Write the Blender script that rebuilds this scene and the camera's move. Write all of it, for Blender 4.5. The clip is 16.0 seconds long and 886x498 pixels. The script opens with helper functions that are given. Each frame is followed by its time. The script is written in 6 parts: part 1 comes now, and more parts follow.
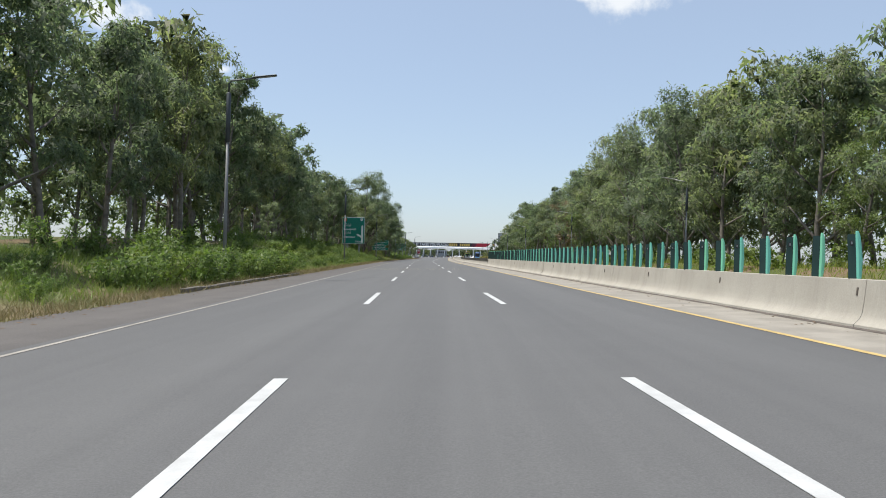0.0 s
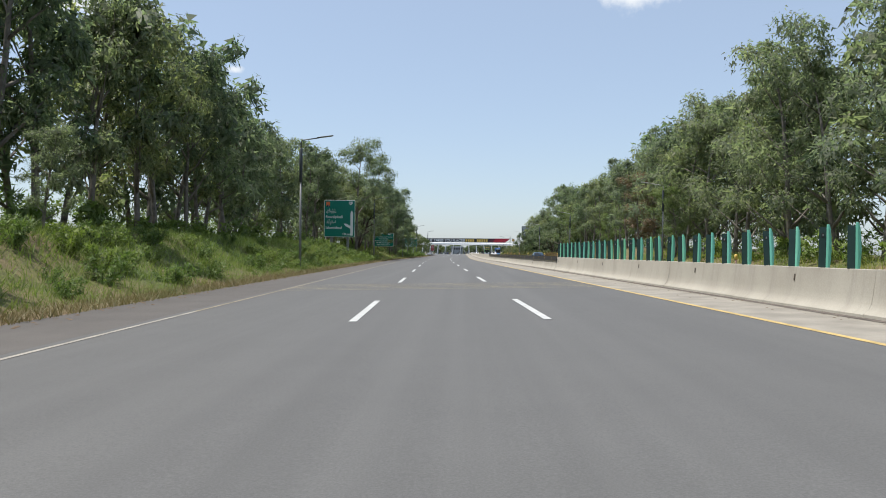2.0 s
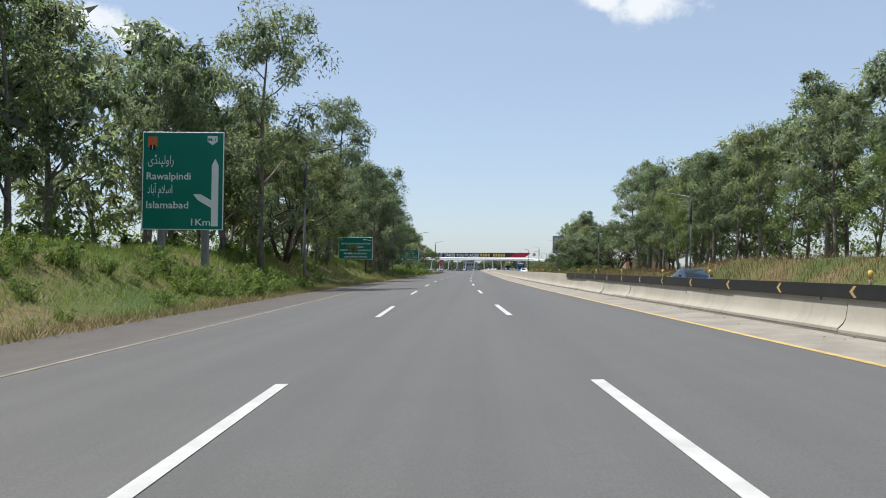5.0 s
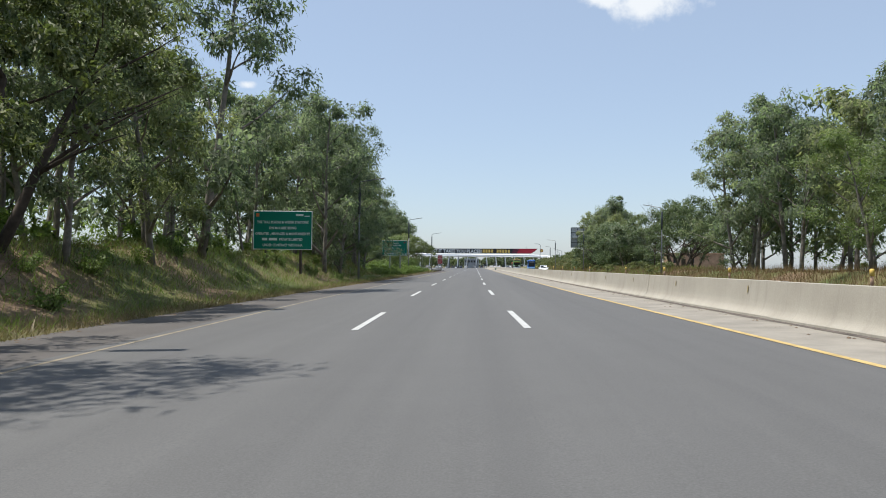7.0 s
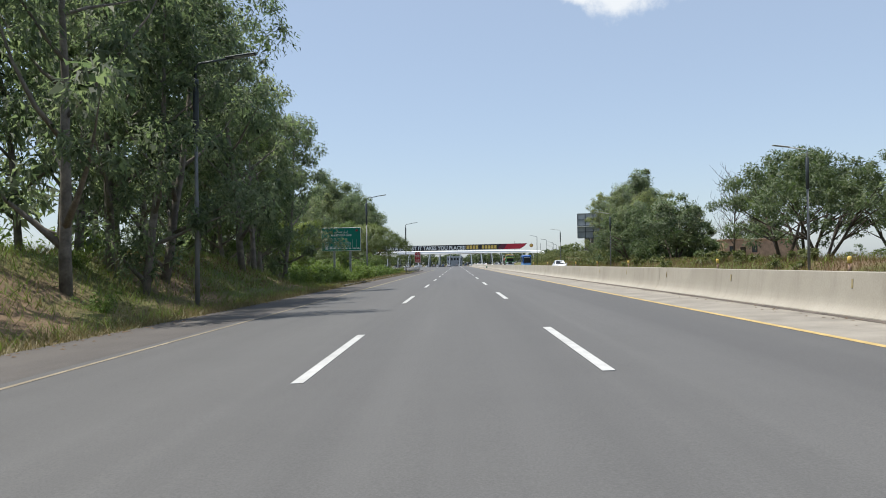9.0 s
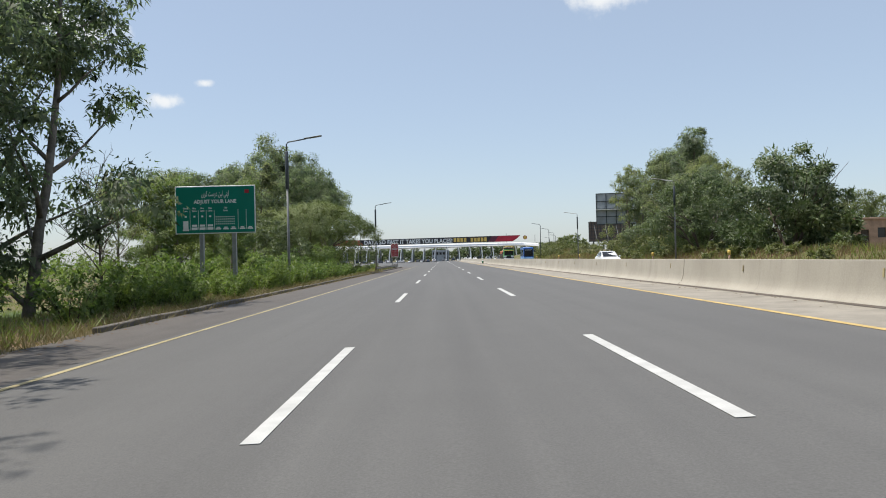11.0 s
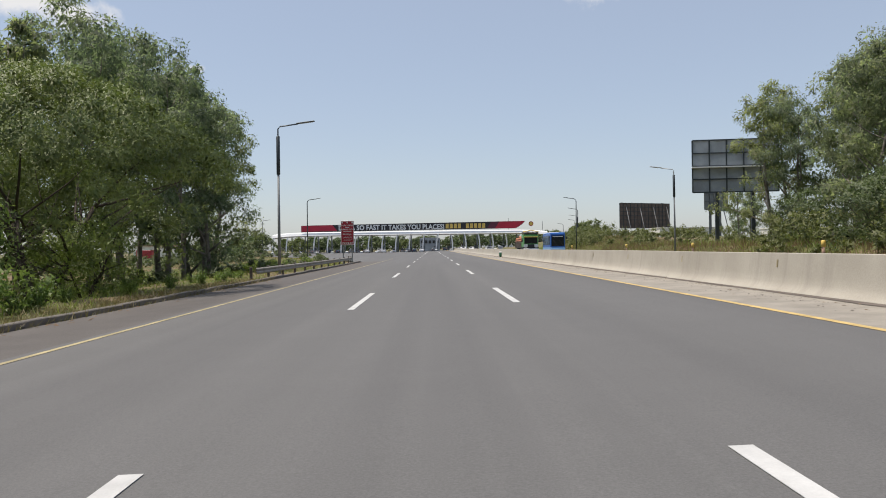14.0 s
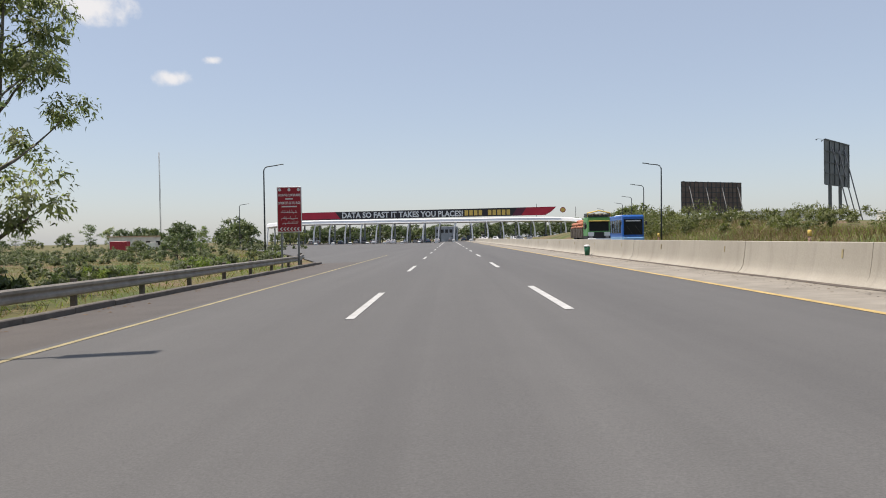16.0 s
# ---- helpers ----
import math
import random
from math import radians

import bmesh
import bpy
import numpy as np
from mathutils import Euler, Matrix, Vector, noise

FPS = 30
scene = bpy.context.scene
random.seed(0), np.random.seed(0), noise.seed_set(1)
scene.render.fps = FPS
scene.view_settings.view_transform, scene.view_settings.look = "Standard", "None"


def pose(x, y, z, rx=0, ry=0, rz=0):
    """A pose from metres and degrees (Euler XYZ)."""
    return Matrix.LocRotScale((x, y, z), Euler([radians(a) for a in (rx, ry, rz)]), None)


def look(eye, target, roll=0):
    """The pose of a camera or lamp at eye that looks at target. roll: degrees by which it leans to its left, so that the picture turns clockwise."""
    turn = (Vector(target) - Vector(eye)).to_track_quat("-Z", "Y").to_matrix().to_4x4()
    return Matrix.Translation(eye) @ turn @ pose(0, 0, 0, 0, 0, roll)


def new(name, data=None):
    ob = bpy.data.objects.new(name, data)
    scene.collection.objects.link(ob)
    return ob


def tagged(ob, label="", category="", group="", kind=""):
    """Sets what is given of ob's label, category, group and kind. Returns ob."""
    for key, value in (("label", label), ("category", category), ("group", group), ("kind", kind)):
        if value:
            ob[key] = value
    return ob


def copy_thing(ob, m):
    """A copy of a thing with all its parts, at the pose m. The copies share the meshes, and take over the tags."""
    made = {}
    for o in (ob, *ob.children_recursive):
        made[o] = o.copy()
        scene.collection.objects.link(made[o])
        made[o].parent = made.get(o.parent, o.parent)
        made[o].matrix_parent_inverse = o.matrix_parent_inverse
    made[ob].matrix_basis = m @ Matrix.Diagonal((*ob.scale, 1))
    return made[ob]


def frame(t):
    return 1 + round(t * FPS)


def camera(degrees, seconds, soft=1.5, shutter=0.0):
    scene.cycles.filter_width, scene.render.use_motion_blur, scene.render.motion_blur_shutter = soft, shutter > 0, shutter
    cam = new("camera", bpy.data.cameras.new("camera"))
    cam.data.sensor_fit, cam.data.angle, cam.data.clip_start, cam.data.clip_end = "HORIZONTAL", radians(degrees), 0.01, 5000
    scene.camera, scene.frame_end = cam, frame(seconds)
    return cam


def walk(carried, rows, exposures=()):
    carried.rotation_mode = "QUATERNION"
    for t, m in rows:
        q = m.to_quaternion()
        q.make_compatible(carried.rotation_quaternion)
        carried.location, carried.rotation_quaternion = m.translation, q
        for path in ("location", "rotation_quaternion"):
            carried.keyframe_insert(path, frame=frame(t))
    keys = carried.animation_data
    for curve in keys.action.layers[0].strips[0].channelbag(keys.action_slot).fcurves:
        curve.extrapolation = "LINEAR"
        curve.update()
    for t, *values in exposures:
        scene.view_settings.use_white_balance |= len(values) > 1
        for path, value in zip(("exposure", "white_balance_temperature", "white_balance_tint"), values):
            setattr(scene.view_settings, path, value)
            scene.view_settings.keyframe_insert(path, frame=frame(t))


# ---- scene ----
cam = camera(61.0, 16.0, soft=1.0)
ROWS = [
    (0.0, 5.896, -0.933, 1.290, 0.495, 0.514, -1.488),
    (0.5, 5.524, 9.962, 1.300, 0.918, 0.367, -1.743),
    (1.0, 5.228, 19.576, 1.293, 1.004, 0.205, -1.279),
    (1.5, 4.814, 30.501, 1.298, 1.205, 0.310, -0.887),
    (2.0, 4.449, 40.941, 1.277, 1.596, 0.243, -0.771),
    (2.5, 4.063, 51.511, 1.262, 2.001, 0.089, -0.753),
    (3.0, 3.707, 62.526, 1.267, 2.414, 0.325, -0.289),
    (5.5, 2.062, 116.307, 1.330, 2.487, 1.540, -0.746),
    (6.0, 1.729, 126.152, 1.335, 2.459, 1.171, -1.331),
    (6.5, 1.423, 136.844, 1.351, 2.542, 1.149, -1.082),
    (7.0, 1.178, 147.134, 1.344, 2.457, 1.252, -0.627),
    (7.5, 0.894, 157.726, 1.334, 2.003, 1.249, 0.114),
    (8.0, 0.630, 168.676, 1.332, 1.739, 1.198, 0.286),
    (10.5, -0.385, 220.000, 1.293, 0.139, 0.971, 1.666),
    (11.0, -0.378, 229.439, 1.278, -0.064, 0.737, 1.401),
    (11.5, -0.334, 239.827, 1.265, -0.156, 0.269, 0.766),
    (12.0, -0.232, 250.059, 1.258, -0.221, -0.182, 0.178),
    (12.5, -0.111, 260.390, 1.267, -0.820, -0.364, 0.294),
    (13.0, -0.062, 269.847, 1.281, -1.343, -0.287, 0.849),
    (13.5, -0.017, 280.297, 1.276, -1.205, -0.137, 1.041),
    (14.0, -0.011, 290.498, 1.275, -0.793, -0.081, 0.808),
    (14.5, -0.017, 300.712, 1.277, -0.388, -0.257, 0.750),
    (15.0, -0.037, 310.803, 1.280, -0.135, -0.503, 0.969),
    (15.5, -0.084, 320.243, 1.268, 0.140, -0.753, 1.061),
    (16.0, -0.150, 330.528, 1.265, 0.475, -0.814, 0.951),
]
walk(cam, [(t, pose(x, y, z, 90 + pitch, roll, yaw)) for t, x, y, z, yaw, pitch, roll in ROWS],
     [(0.0, 0.76, 6420, 9), (8.0, 0.74, 6400, 9), (10.5, 0.72, 6560, 9), (12.5, 0.69, 6740, 10.5), (13.5, 0.53, 6800, 12), (14.5, 0.62, 6820, 12.5), (16.0, 0.62, 6880, 13.5)])

# ---- world, sun, exposure ----
SUN_ELEV, SUN_AZ = radians(69), radians(-91)     # azimuth from +y towards +x: the sun stands to the left of the road
scene.view_settings.exposure = 0.75
world = bpy.data.worlds.new("sky")
scene.world = world
world.use_nodes = True
wn, wl = world.node_tree.nodes, world.node_tree.links
bg = wn["Background"]
sky = wn.new("ShaderNodeTexSky")
sky.sky_type, sky.sun_disc = "NISHITA", False
sky.sun_elevation, sky.sun_rotation = SUN_ELEV, SUN_AZ
sky.air_density, sky.dust_density, sky.ozone_density = 1.0, 0.9, 2.5
bg.inputs["Strength"].default_value = 0.129
# a few small fair-weather clouds
co = wn.new("ShaderNodeTexCoord")
puff = wn.new("ShaderNodeTexNoise")
puff.inputs["Scale"].default_value, puff.inputs["Detail"].default_value, puff.inputs["Roughness"].default_value = 26.0, 7.0, 0.6
wl.new(co.outputs["Generated"], puff.inputs["Vector"])


def wmath(op, a, b):
    m = wn.new("ShaderNodeMath")
    m.operation = op
    for i, v in enumerate((a, b)):
        if isinstance(v, (int, float)):
            m.inputs[i].default_value = v
        else:
            wl.new(v, m.inputs[i])
    return m.outputs[0]


cover = None
for centre, radius in (((0.205, 0.922, 0.328), 0.075), ((0.16, 0.927, 0.333), 0.05), ((-0.415, 0.87, 0.275), 0.06), ((-0.45, 0.85, 0.285), 0.06), ((-0.337, 0.92, 0.202), 0.03), ((-0.29, 0.935, 0.225), 0.018)):
    away = wn.new("ShaderNodeVectorMath")
    away.operation = "SUBTRACT"
    wl.new(co.outputs["Generated"], away.inputs[0])
    away.inputs[1].default_value = centre
    flat = wn.new("ShaderNodeVectorMath")
    flat.operation = "MULTIPLY"
    wl.new(away.outputs[0], flat.inputs[0])
    flat.inputs[1].default_value = (1, 1, 2.4)
    size = wn.new("ShaderNodeVectorMath")
    size.operation = "LENGTH"
    wl.new(flat.outputs[0], size.inputs[0])
    core = wmath("SUBTRACT", 1.0, wmath("DIVIDE", size.outputs["Value"], radius))
    cover = core if cover is None else wmath("MAXIMUM", cover, core)
soft_edge = wn.new("ShaderNodeMapRange")
soft_edge.interpolation_type = "SMOOTHSTEP"
soft_edge.inputs["From Min"].default_value, soft_edge.inputs["From Max"].default_value = 0.05, 0.75
soft_edge.inputs["To Max"].default_value = 0.9
wl.new(wmath("ADD", cover, wmath("MULTIPLY", wmath("SUBTRACT", puff.outputs["Fac"], 0.5), 1.8)), soft_edge.inputs["Value"])
cloud_mix = wn.new("ShaderNodeMix")
cloud_mix.data_type = "RGBA"
cloud_mix.inputs[7].default_value = (4.4, 4.5, 4.6, 1)
wl.new(soft_edge.outputs[0], cloud_mix.inputs[0])
haze = wn.new("ShaderNodeMix")          # a milky summer haze over the clear sky
haze.data_type = "RGBA"
haze.inputs[0].default_value = 0.62
haze.inputs[7].default_value = (2.1, 2.4, 2.86, 1)
wl.new(sky.outputs[0], haze.inputs[6])
wl.new(haze.outputs[2], cloud_mix.inputs[6])
wl.new(cloud_mix.outputs[2], bg.inputs["Color"])
lamp = new("sun", bpy.data.lights.new("sun", "SUN"))
lamp.data.energy, lamp.data.angle, lamp.data.color = 3.25, radians(0.53), (1.0, 0.95, 0.87)
sun_dir = Vector((math.sin(SUN_AZ) * math.cos(SUN_ELEV), math.cos(SUN_AZ) * math.cos(SUN_ELEV), math.sin(SUN_ELEV)))
lamp.matrix_world = look(sun_dir * 50, (0, 0, 0))


# ---- materials ----
def material(name, rough=0.8, metal=0.0):
    m = bpy.data.materials.new(name)
    m.use_nodes = True
    b = m.node_tree.nodes["Principled BSDF"]
    b.inputs["Roughness"].default_value, b.inputs["Metallic"].default_value = rough, metal
    return m, m.node_tree.nodes, m.node_tree.links, b


def tex_noise(n, l, scale, detail=4.0, stretch=None, rough=0.55):
    co = n.new("ShaderNodeNewGeometry")
    src = co.outputs["Position"]
    if stretch:
        mp = n.new("ShaderNodeMapping")
        mp.inputs["Scale"].default_value = stretch
        l.new(src, mp.inputs["Vector"])
        src = mp.outputs[0]
    t = n.new("ShaderNodeTexNoise")
    t.inputs["Scale"].default_value, t.inputs["Detail"].default_value, t.inputs["Roughness"].default_value = scale, detail, rough
    l.new(src, t.inputs["Vector"])
    return t.outputs["Fac"]


def ramp(n, l, fac, *stops):
    r = n.new("ShaderNodeValToRGB")
    e = r.color_ramp.elements
    while len(e) < len(stops):
        e.new(0.5)
    for el, (p, c) in zip(e, stops):
        el.position = p
        el.color = (*(c if isinstance(c, tuple) else (c, c, c)), 1)
    l.new(fac, r.inputs[0])
    return r.outputs[0]


def mixed(n, l, fac, a, b, kind="MIX"):
    m = n.new("ShaderNodeMix")
    m.data_type, m.blend_type = "RGBA", kind
    for sock, v in ((0, fac), (6, a), (7, b)):
        if isinstance(v, (int, float)):
            m.inputs[sock].default_value = v
        elif isinstance(v, tuple):
            m.inputs[sock].default_value = (*v, 1)
        else:
            l.new(v, m.inputs[sock])
    return m.outputs[2]


def bumped(n, l, b, height, strength=0.3, distance=0.02):
    bp = n.new("ShaderNodeBump")
    bp.inputs["Strength"].default_value, bp.inputs["Distance"].default_value = strength, distance
    l.new(height, bp.inputs["Height"])
    l.new(bp.outputs[0], b.inputs["Normal"])


def plain(name, col, rough=0.5, metal=0.0, vary=0.12, scale=6.0, bump=0.0, fine=60.0):
    """Base colour with broad stains and fine grain."""
    m, n, l, b = material(name, rough, metal)
    lo = tuple(c * (1 - vary) for c in col)
    hi = tuple(min(1, c * (1 + vary)) for c in col)
    c1 = ramp(n, l, tex_noise(n, l, scale), (0.3, lo), (0.7, hi))
    g = ramp(n, l, tex_noise(n, l, fine, 2), (0.3, 1 - vary * 0.6), (0.7, 1.0))
    l.new(mixed(n, l, 1.0, c1, g, "MULTIPLY"), b.inputs["Base Color"])
    if bump:
        bumped(n, l, b, tex_noise(n, l, fine, 3), bump, 0.01)
    return m


def asphalt_material(name, dark, light, patchy=0.06):
    """Fine-grained asphalt: long streaks along the traffic, faint patches, small dark stains and stone grain."""
    m, n, l, b = material(name, 0.8)
    c = ramp(n, l, tex_noise(n, l, 0.35, 5, (1.6, 0.05, 1)), (0.3, dark), (0.7, light))
    lanes = ramp(n, l, tex_noise(n, l, 1.0, 3, (1.9, 0.012, 1), 0.6), (0.35, 0.945), (0.65, 1.035))
    c = mixed(n, l, 1.0, c, lanes, "MULTIPLY")
    c = mixed(n, l, 1.0, c, ramp(n, l, tex_noise(n, l, 0.9, 6), (0.3, 1 - patchy), (0.7, 1.0)), "MULTIPLY")
    c = mixed(n, l, ramp(n, l, tex_noise(n, l, 2.6, 6, (1.0, 0.8, 1), 0.75), (0.7, 0.0), (0.78, 0.3)), c, (0.05, 0.048, 0.046))
    g = ramp(n, l, tex_noise(n, l, 55, 4, None, 0.75), (0.3, 0.72), (0.7, 1.16))
    l.new(mixed(n, l, 1.0, c, g, "MULTIPLY"), b.inputs["Base Color"])
    bumped(n, l, b, tex_noise(n, l, 120, 3), 0.35, 0.006)
    return m


M_ASPHALT = asphalt_material("asphalt", (0.104, 0.102, 0.1), (0.128, 0.126, 0.122))
M_SHOULDER = asphalt_material("shoulder_asphalt", (0.094, 0.084, 0.077), (0.128, 0.115, 0.104), 0.2)
M_STRIP = plain("concrete_strip", (0.28, 0.255, 0.215), 0.9, 0, 0.2, 1.2, 0.3)
M_WHITE_PAINT = plain("white_road_paint", (0.5, 0.5, 0.485), 0.65, 0, 0.13, 3.0, 0.2)
M_YELLOW_PAINT = plain("yellow_road_paint", (0.52, 0.37, 0.14), 0.7, 0, 0.22, 3.0, 0.2)
M_FADED_YELLOW = plain("faded_yellow_paint", (0.37, 0.31, 0.17), 0.7, 0, 0.3, 2.0, 0.2)
M_WORN_YELLOW = plain("worn_yellow_paint", (0.43, 0.36, 0.2), 0.7, 0, 0.35, 5.0, 0.2, 25)
M_BRICK = plain("red_brickwork", (0.43, 0.28, 0.2), 0.9, 0, 0.25, 1.5, 0.4, 12)
M_PLASTER = plain("white_plaster", (0.68, 0.66, 0.6), 0.85, 0, 0.15, 0.6, 0.2)
M_GLASS_DARK = plain("dark_car_glass", (0.02, 0.022, 0.025), 0.12, 0, 0.1)
M_TYRE = plain("black_rubber", (0.025, 0.025, 0.025), 0.8)
M_WORN_PAINT = plain("worn_edge_paint", (0.33, 0.3, 0.26), 0.7, 0, 0.25, 2.0, 0.2)
M_DIRTY_PAINT = plain("dirty_edge_paint", (0.27, 0.225, 0.16), 0.75, 0, 0.3, 2.0, 0.2)
M_RUBBER = plain("rubbed_asphalt", (0.062, 0.06, 0.06), 0.85, 0, 0.2, 3.0, 0.2)


def stained_concrete():
    """Cast concrete: broad patches, rain streaks running down the face, grain and fine pits."""
    m, n, l, b = material("barrier_concrete", 0.9)
    c = ramp(n, l, tex_noise(n, l, 0.7, 5), (0.3, (0.35, 0.322, 0.27)), (0.7, (0.43, 0.4, 0.34)))
    streak = ramp(n, l, tex_noise(n, l, 1.0, 5, (0.5, 2.3, 0.22), 0.75), (0.34, 0.8), (0.48, 1.0))
    c = mixed(n, l, 0.6, c, streak, "MULTIPLY")
    c = mixed(n, l, 1.0, c, ramp(n, l, tex_noise(n, l, 28, 4, None, 0.7), (0.3, 0.88), (0.7, 1.04)), "MULTIPLY")
    l.new(c, b.inputs["Base Color"])
    bumped(n, l, b, tex_noise(n, l, 40, 4), 0.3, 0.01)
    return m


M_CONCRETE = stained_concrete()
M_KERB = plain("kerb_concrete", (0.14, 0.125, 0.11), 0.9, 0, 0.25, 2.0, 0.4, 25)
M_POLE = plain("galvanised_steel", (0.2, 0.205, 0.205), 0.6, 0.2, 0.12, 3)
M_POLE_DARK = plain("dark_coated_steel", (0.05, 0.06, 0.065), 0.5, 0.3, 0.2, 3)
M_POLE_PALE = plain("pale_lamp_metal", (0.45, 0.45, 0.43), 0.5, 0.0, 0.1, 3)
M_RAIL = plain("weathered_guardrail_steel", (0.3, 0.275, 0.24), 0.75, 0.0, 0.25, 2)
M_BLACK = plain("black_board", (0.018, 0.018, 0.02), 0.5, 0, 0.2, 2)
M_SIGN_GREEN = plain("sign_green", (0.0, 0.18, 0.125), 0.35, 0, 0.06, 1.0)
M_SIGN_WHITE = plain("sign_white", (0.75, 0.77, 0.76), 0.4, 0, 0.04, 1.0)
M_SIGN_RED = plain("sign_red", (0.36, 0.018, 0.03), 0.4, 0, 0.08, 1.0)
M_SIGN_ORANGE = plain("sign_orange", (0.65, 0.16, 0.05), 0.4)
M_SIGN_BACK = plain("sign_back_metal", (0.3, 0.31, 0.31), 0.5, 0.4)
M_CANOPY = plain("canopy_white_cladding", (0.88, 0.88, 0.88), 0.5, 0, 0.05, 0.4)
M_BANNER_DARK = plain("banner_black", (0.02, 0.018, 0.024), 0.5, 0, 0.1, 0.4)
M_BANNER_RED = plain("banner_red", (0.5, 0.02, 0.05), 0.5, 0, 0.15, 0.2)
M_BANNER_PLUM = plain("banner_plum", (0.12, 0.018, 0.045), 0.5, 0, 0.15, 0.2)
M_GOLD = plain("banner_gold", (0.72, 0.5, 0.12), 0.5)
M_GREY_AND_PIER_SHADE = plain("grey_sheet_and_pier_shade", (0.3, 0.33, 0.35), 0.6, 0, 0.2, 0.6)
M_BOARD_SLATE = plain("billboard_slate_sheet", (0.12, 0.135, 0.145), 0.6, 0, 0.25, 0.6)
M_BOARD_DARK = plain("billboard_brown_sheet", (0.12, 0.09, 0.078), 0.7, 0, 0.25, 0.8)
M_BOOTH = plain("dark_booth_panels", (0.09, 0.1, 0.105), 0.4, 0, 0.3, 0.8)
M_LOAD = plain("orange_sacking", (0.5, 0.2, 0.12), 0.9, 0, 0.3, 3.0)
M_LENS = plain("lamp_lens", (0.3, 0.3, 0.29), 0.3)


def ground_material():
    m, n, l, b = material("verge_ground", 0.95)
    a = ramp(n, l, tex_noise(n, l, 0.14, 6), (0.38, (0.2, 0.135, 0.08)), (0.52, (0.12, 0.12, 0.035)), (0.68, (0.055, 0.1, 0.02)))
    f = ramp(n, l, tex_noise(n, l, 5, 6), (0.3, 0.6), (0.7, 1.15))
    l.new(mixed(n, l, 1.0, a, f, "MULTIPLY"), b.inputs["Base Color"])
    bumped(n, l, b, tex_noise(n, l, 3.5, 8), 0.9, 0.12)
    return m


def leaf_material(name, cols, trans=0.35):
    m, n, l, b = material(name, 0.55)
    geo = n.new("ShaderNodeNewGeometry")
    c = ramp(n, l, geo.outputs["Random Per Island"], *[(i / (len(cols) - 1), q) for i, q in enumerate(cols)])
    info = n.new("ShaderNodeObjectInfo")
    tint = ramp(n, l, info.outputs["Random"], (0.0, (0.8, 0.85, 0.75)), (0.5, (1, 1, 1)), (1.0, (1.2, 1.1, 0.8)))
    c = mixed(n, l, 1.0, c, tint, "MULTIPLY")
    l.new(c, b.inputs["Base Color"])
    t = n.new("ShaderNodeBsdfTranslucent")
    l.new(mixed(n, l, 1.0, c, (0.97, 1.1, 0.7), "MULTIPLY"), t.inputs["Color"])
    mx = n.new("ShaderNodeMixShader")
    mx.inputs[0].default_value = trans
    l.new(b.outputs[0], mx.inputs[1])
    l.new(t.outputs[0], mx.inputs[2])
    l.new(mx.outputs[0], n["Material Output"].inputs["Surface"])
    return m


M_GROUND = ground_material()
M_BLADE = leaf_material("teal_blade_plastic", [(0.19, 0.58, 0.46), (0.21, 0.62, 0.5)], 0.04)
M_BLADE_DARK = plain("dark_green_blade_half", (0.013, 0.045, 0.038), 0.5, 0, 0.15, 3.0)
M_EUC = leaf_material("eucalyptus_leaves", [(0.122, 0.158, 0.11), (0.18, 0.216, 0.155), (0.238, 0.272, 0.198), (0.295, 0.32, 0.238)], 0.68)
M_ACACIA = leaf_material("acacia_leaves", [(0.085, 0.118, 0.058), (0.115, 0.15, 0.072), (0.15, 0.18, 0.085)], 0.36)
M_UMBRELLA = leaf_material("umbrella_acacia_leaves", [(0.1, 0.142, 0.056), (0.136, 0.18, 0.072), (0.17, 0.208, 0.088)], 0.28)
M_ROUND = leaf_material("broad_leaves", [(0.07, 0.11, 0.045), (0.12, 0.16, 0.07), (0.25, 0.275, 0.2)], 0.3)
M_LIME = leaf_material("lime_leaves", [(0.11, 0.16, 0.05), (0.16, 0.215, 0.07), (0.22, 0.27, 0.095)], 0.42)
M_SHRUB = leaf_material("shrub_leaves", [(0.095, 0.15, 0.04), (0.148, 0.212, 0.058), (0.21, 0.278, 0.085)], 0.48)
M_SCRUB = leaf_material("dull_scrub_leaves", [(0.085, 0.105, 0.05), (0.12, 0.145, 0.07), (0.165, 0.185, 0.1)], 0.4)
M_BROWN_LEAF = leaf_material("dry_leaves", [(0.16, 0.1, 0.06), (0.24, 0.16, 0.1), (0.15, 0.14, 0.07)])
M_DRY = leaf_material("dry_grass_blades", [(0.16, 0.12, 0.05), (0.24, 0.18, 0.09), (0.3, 0.23, 0.12), (0.12, 0.13, 0.04)], 0.25)
M_GRASS = leaf_material("green_grass_blades", [(0.14, 0.2, 0.045), (0.215, 0.275, 0.066), (0.3, 0.325, 0.11)], 0.45)
M_REED = leaf_material("reed_blades", [(0.2, 0.11, 0.06), (0.28, 0.17, 0.1), (0.16, 0.14, 0.05)], 0.25)
M_SOIL = plain("gutter_dirt", (0.12, 0.1, 0.085), 0.95, 0, 0.35, 2.5, 0.5, 20)
M_MUD = plain("dried_mud", (0.13, 0.085, 0.055), 0.95, 0, 0.3, 2.0, 0.5, 12)
M_LITTER = plain("dry_litter", (0.17, 0.12, 0.08), 0.95, 0, 0.4, 6.0)
M_RAIL_DARK = plain("rusty_post_steel", (0.12, 0.1, 0.085), 0.7, 0.3, 0.3, 4.0)
M_BIN = plain("green_bin_plastic", (0.01, 0.1, 0.05), 0.5)
M_BLUE = plain("bus_blue_paint", (0.02, 0.12, 0.42), 0.3, 0, 0.05)
M_BLUE_LIGHT = plain("bus_pale_blue_paint", (0.2, 0.4, 0.65), 0.3, 0, 0.05)
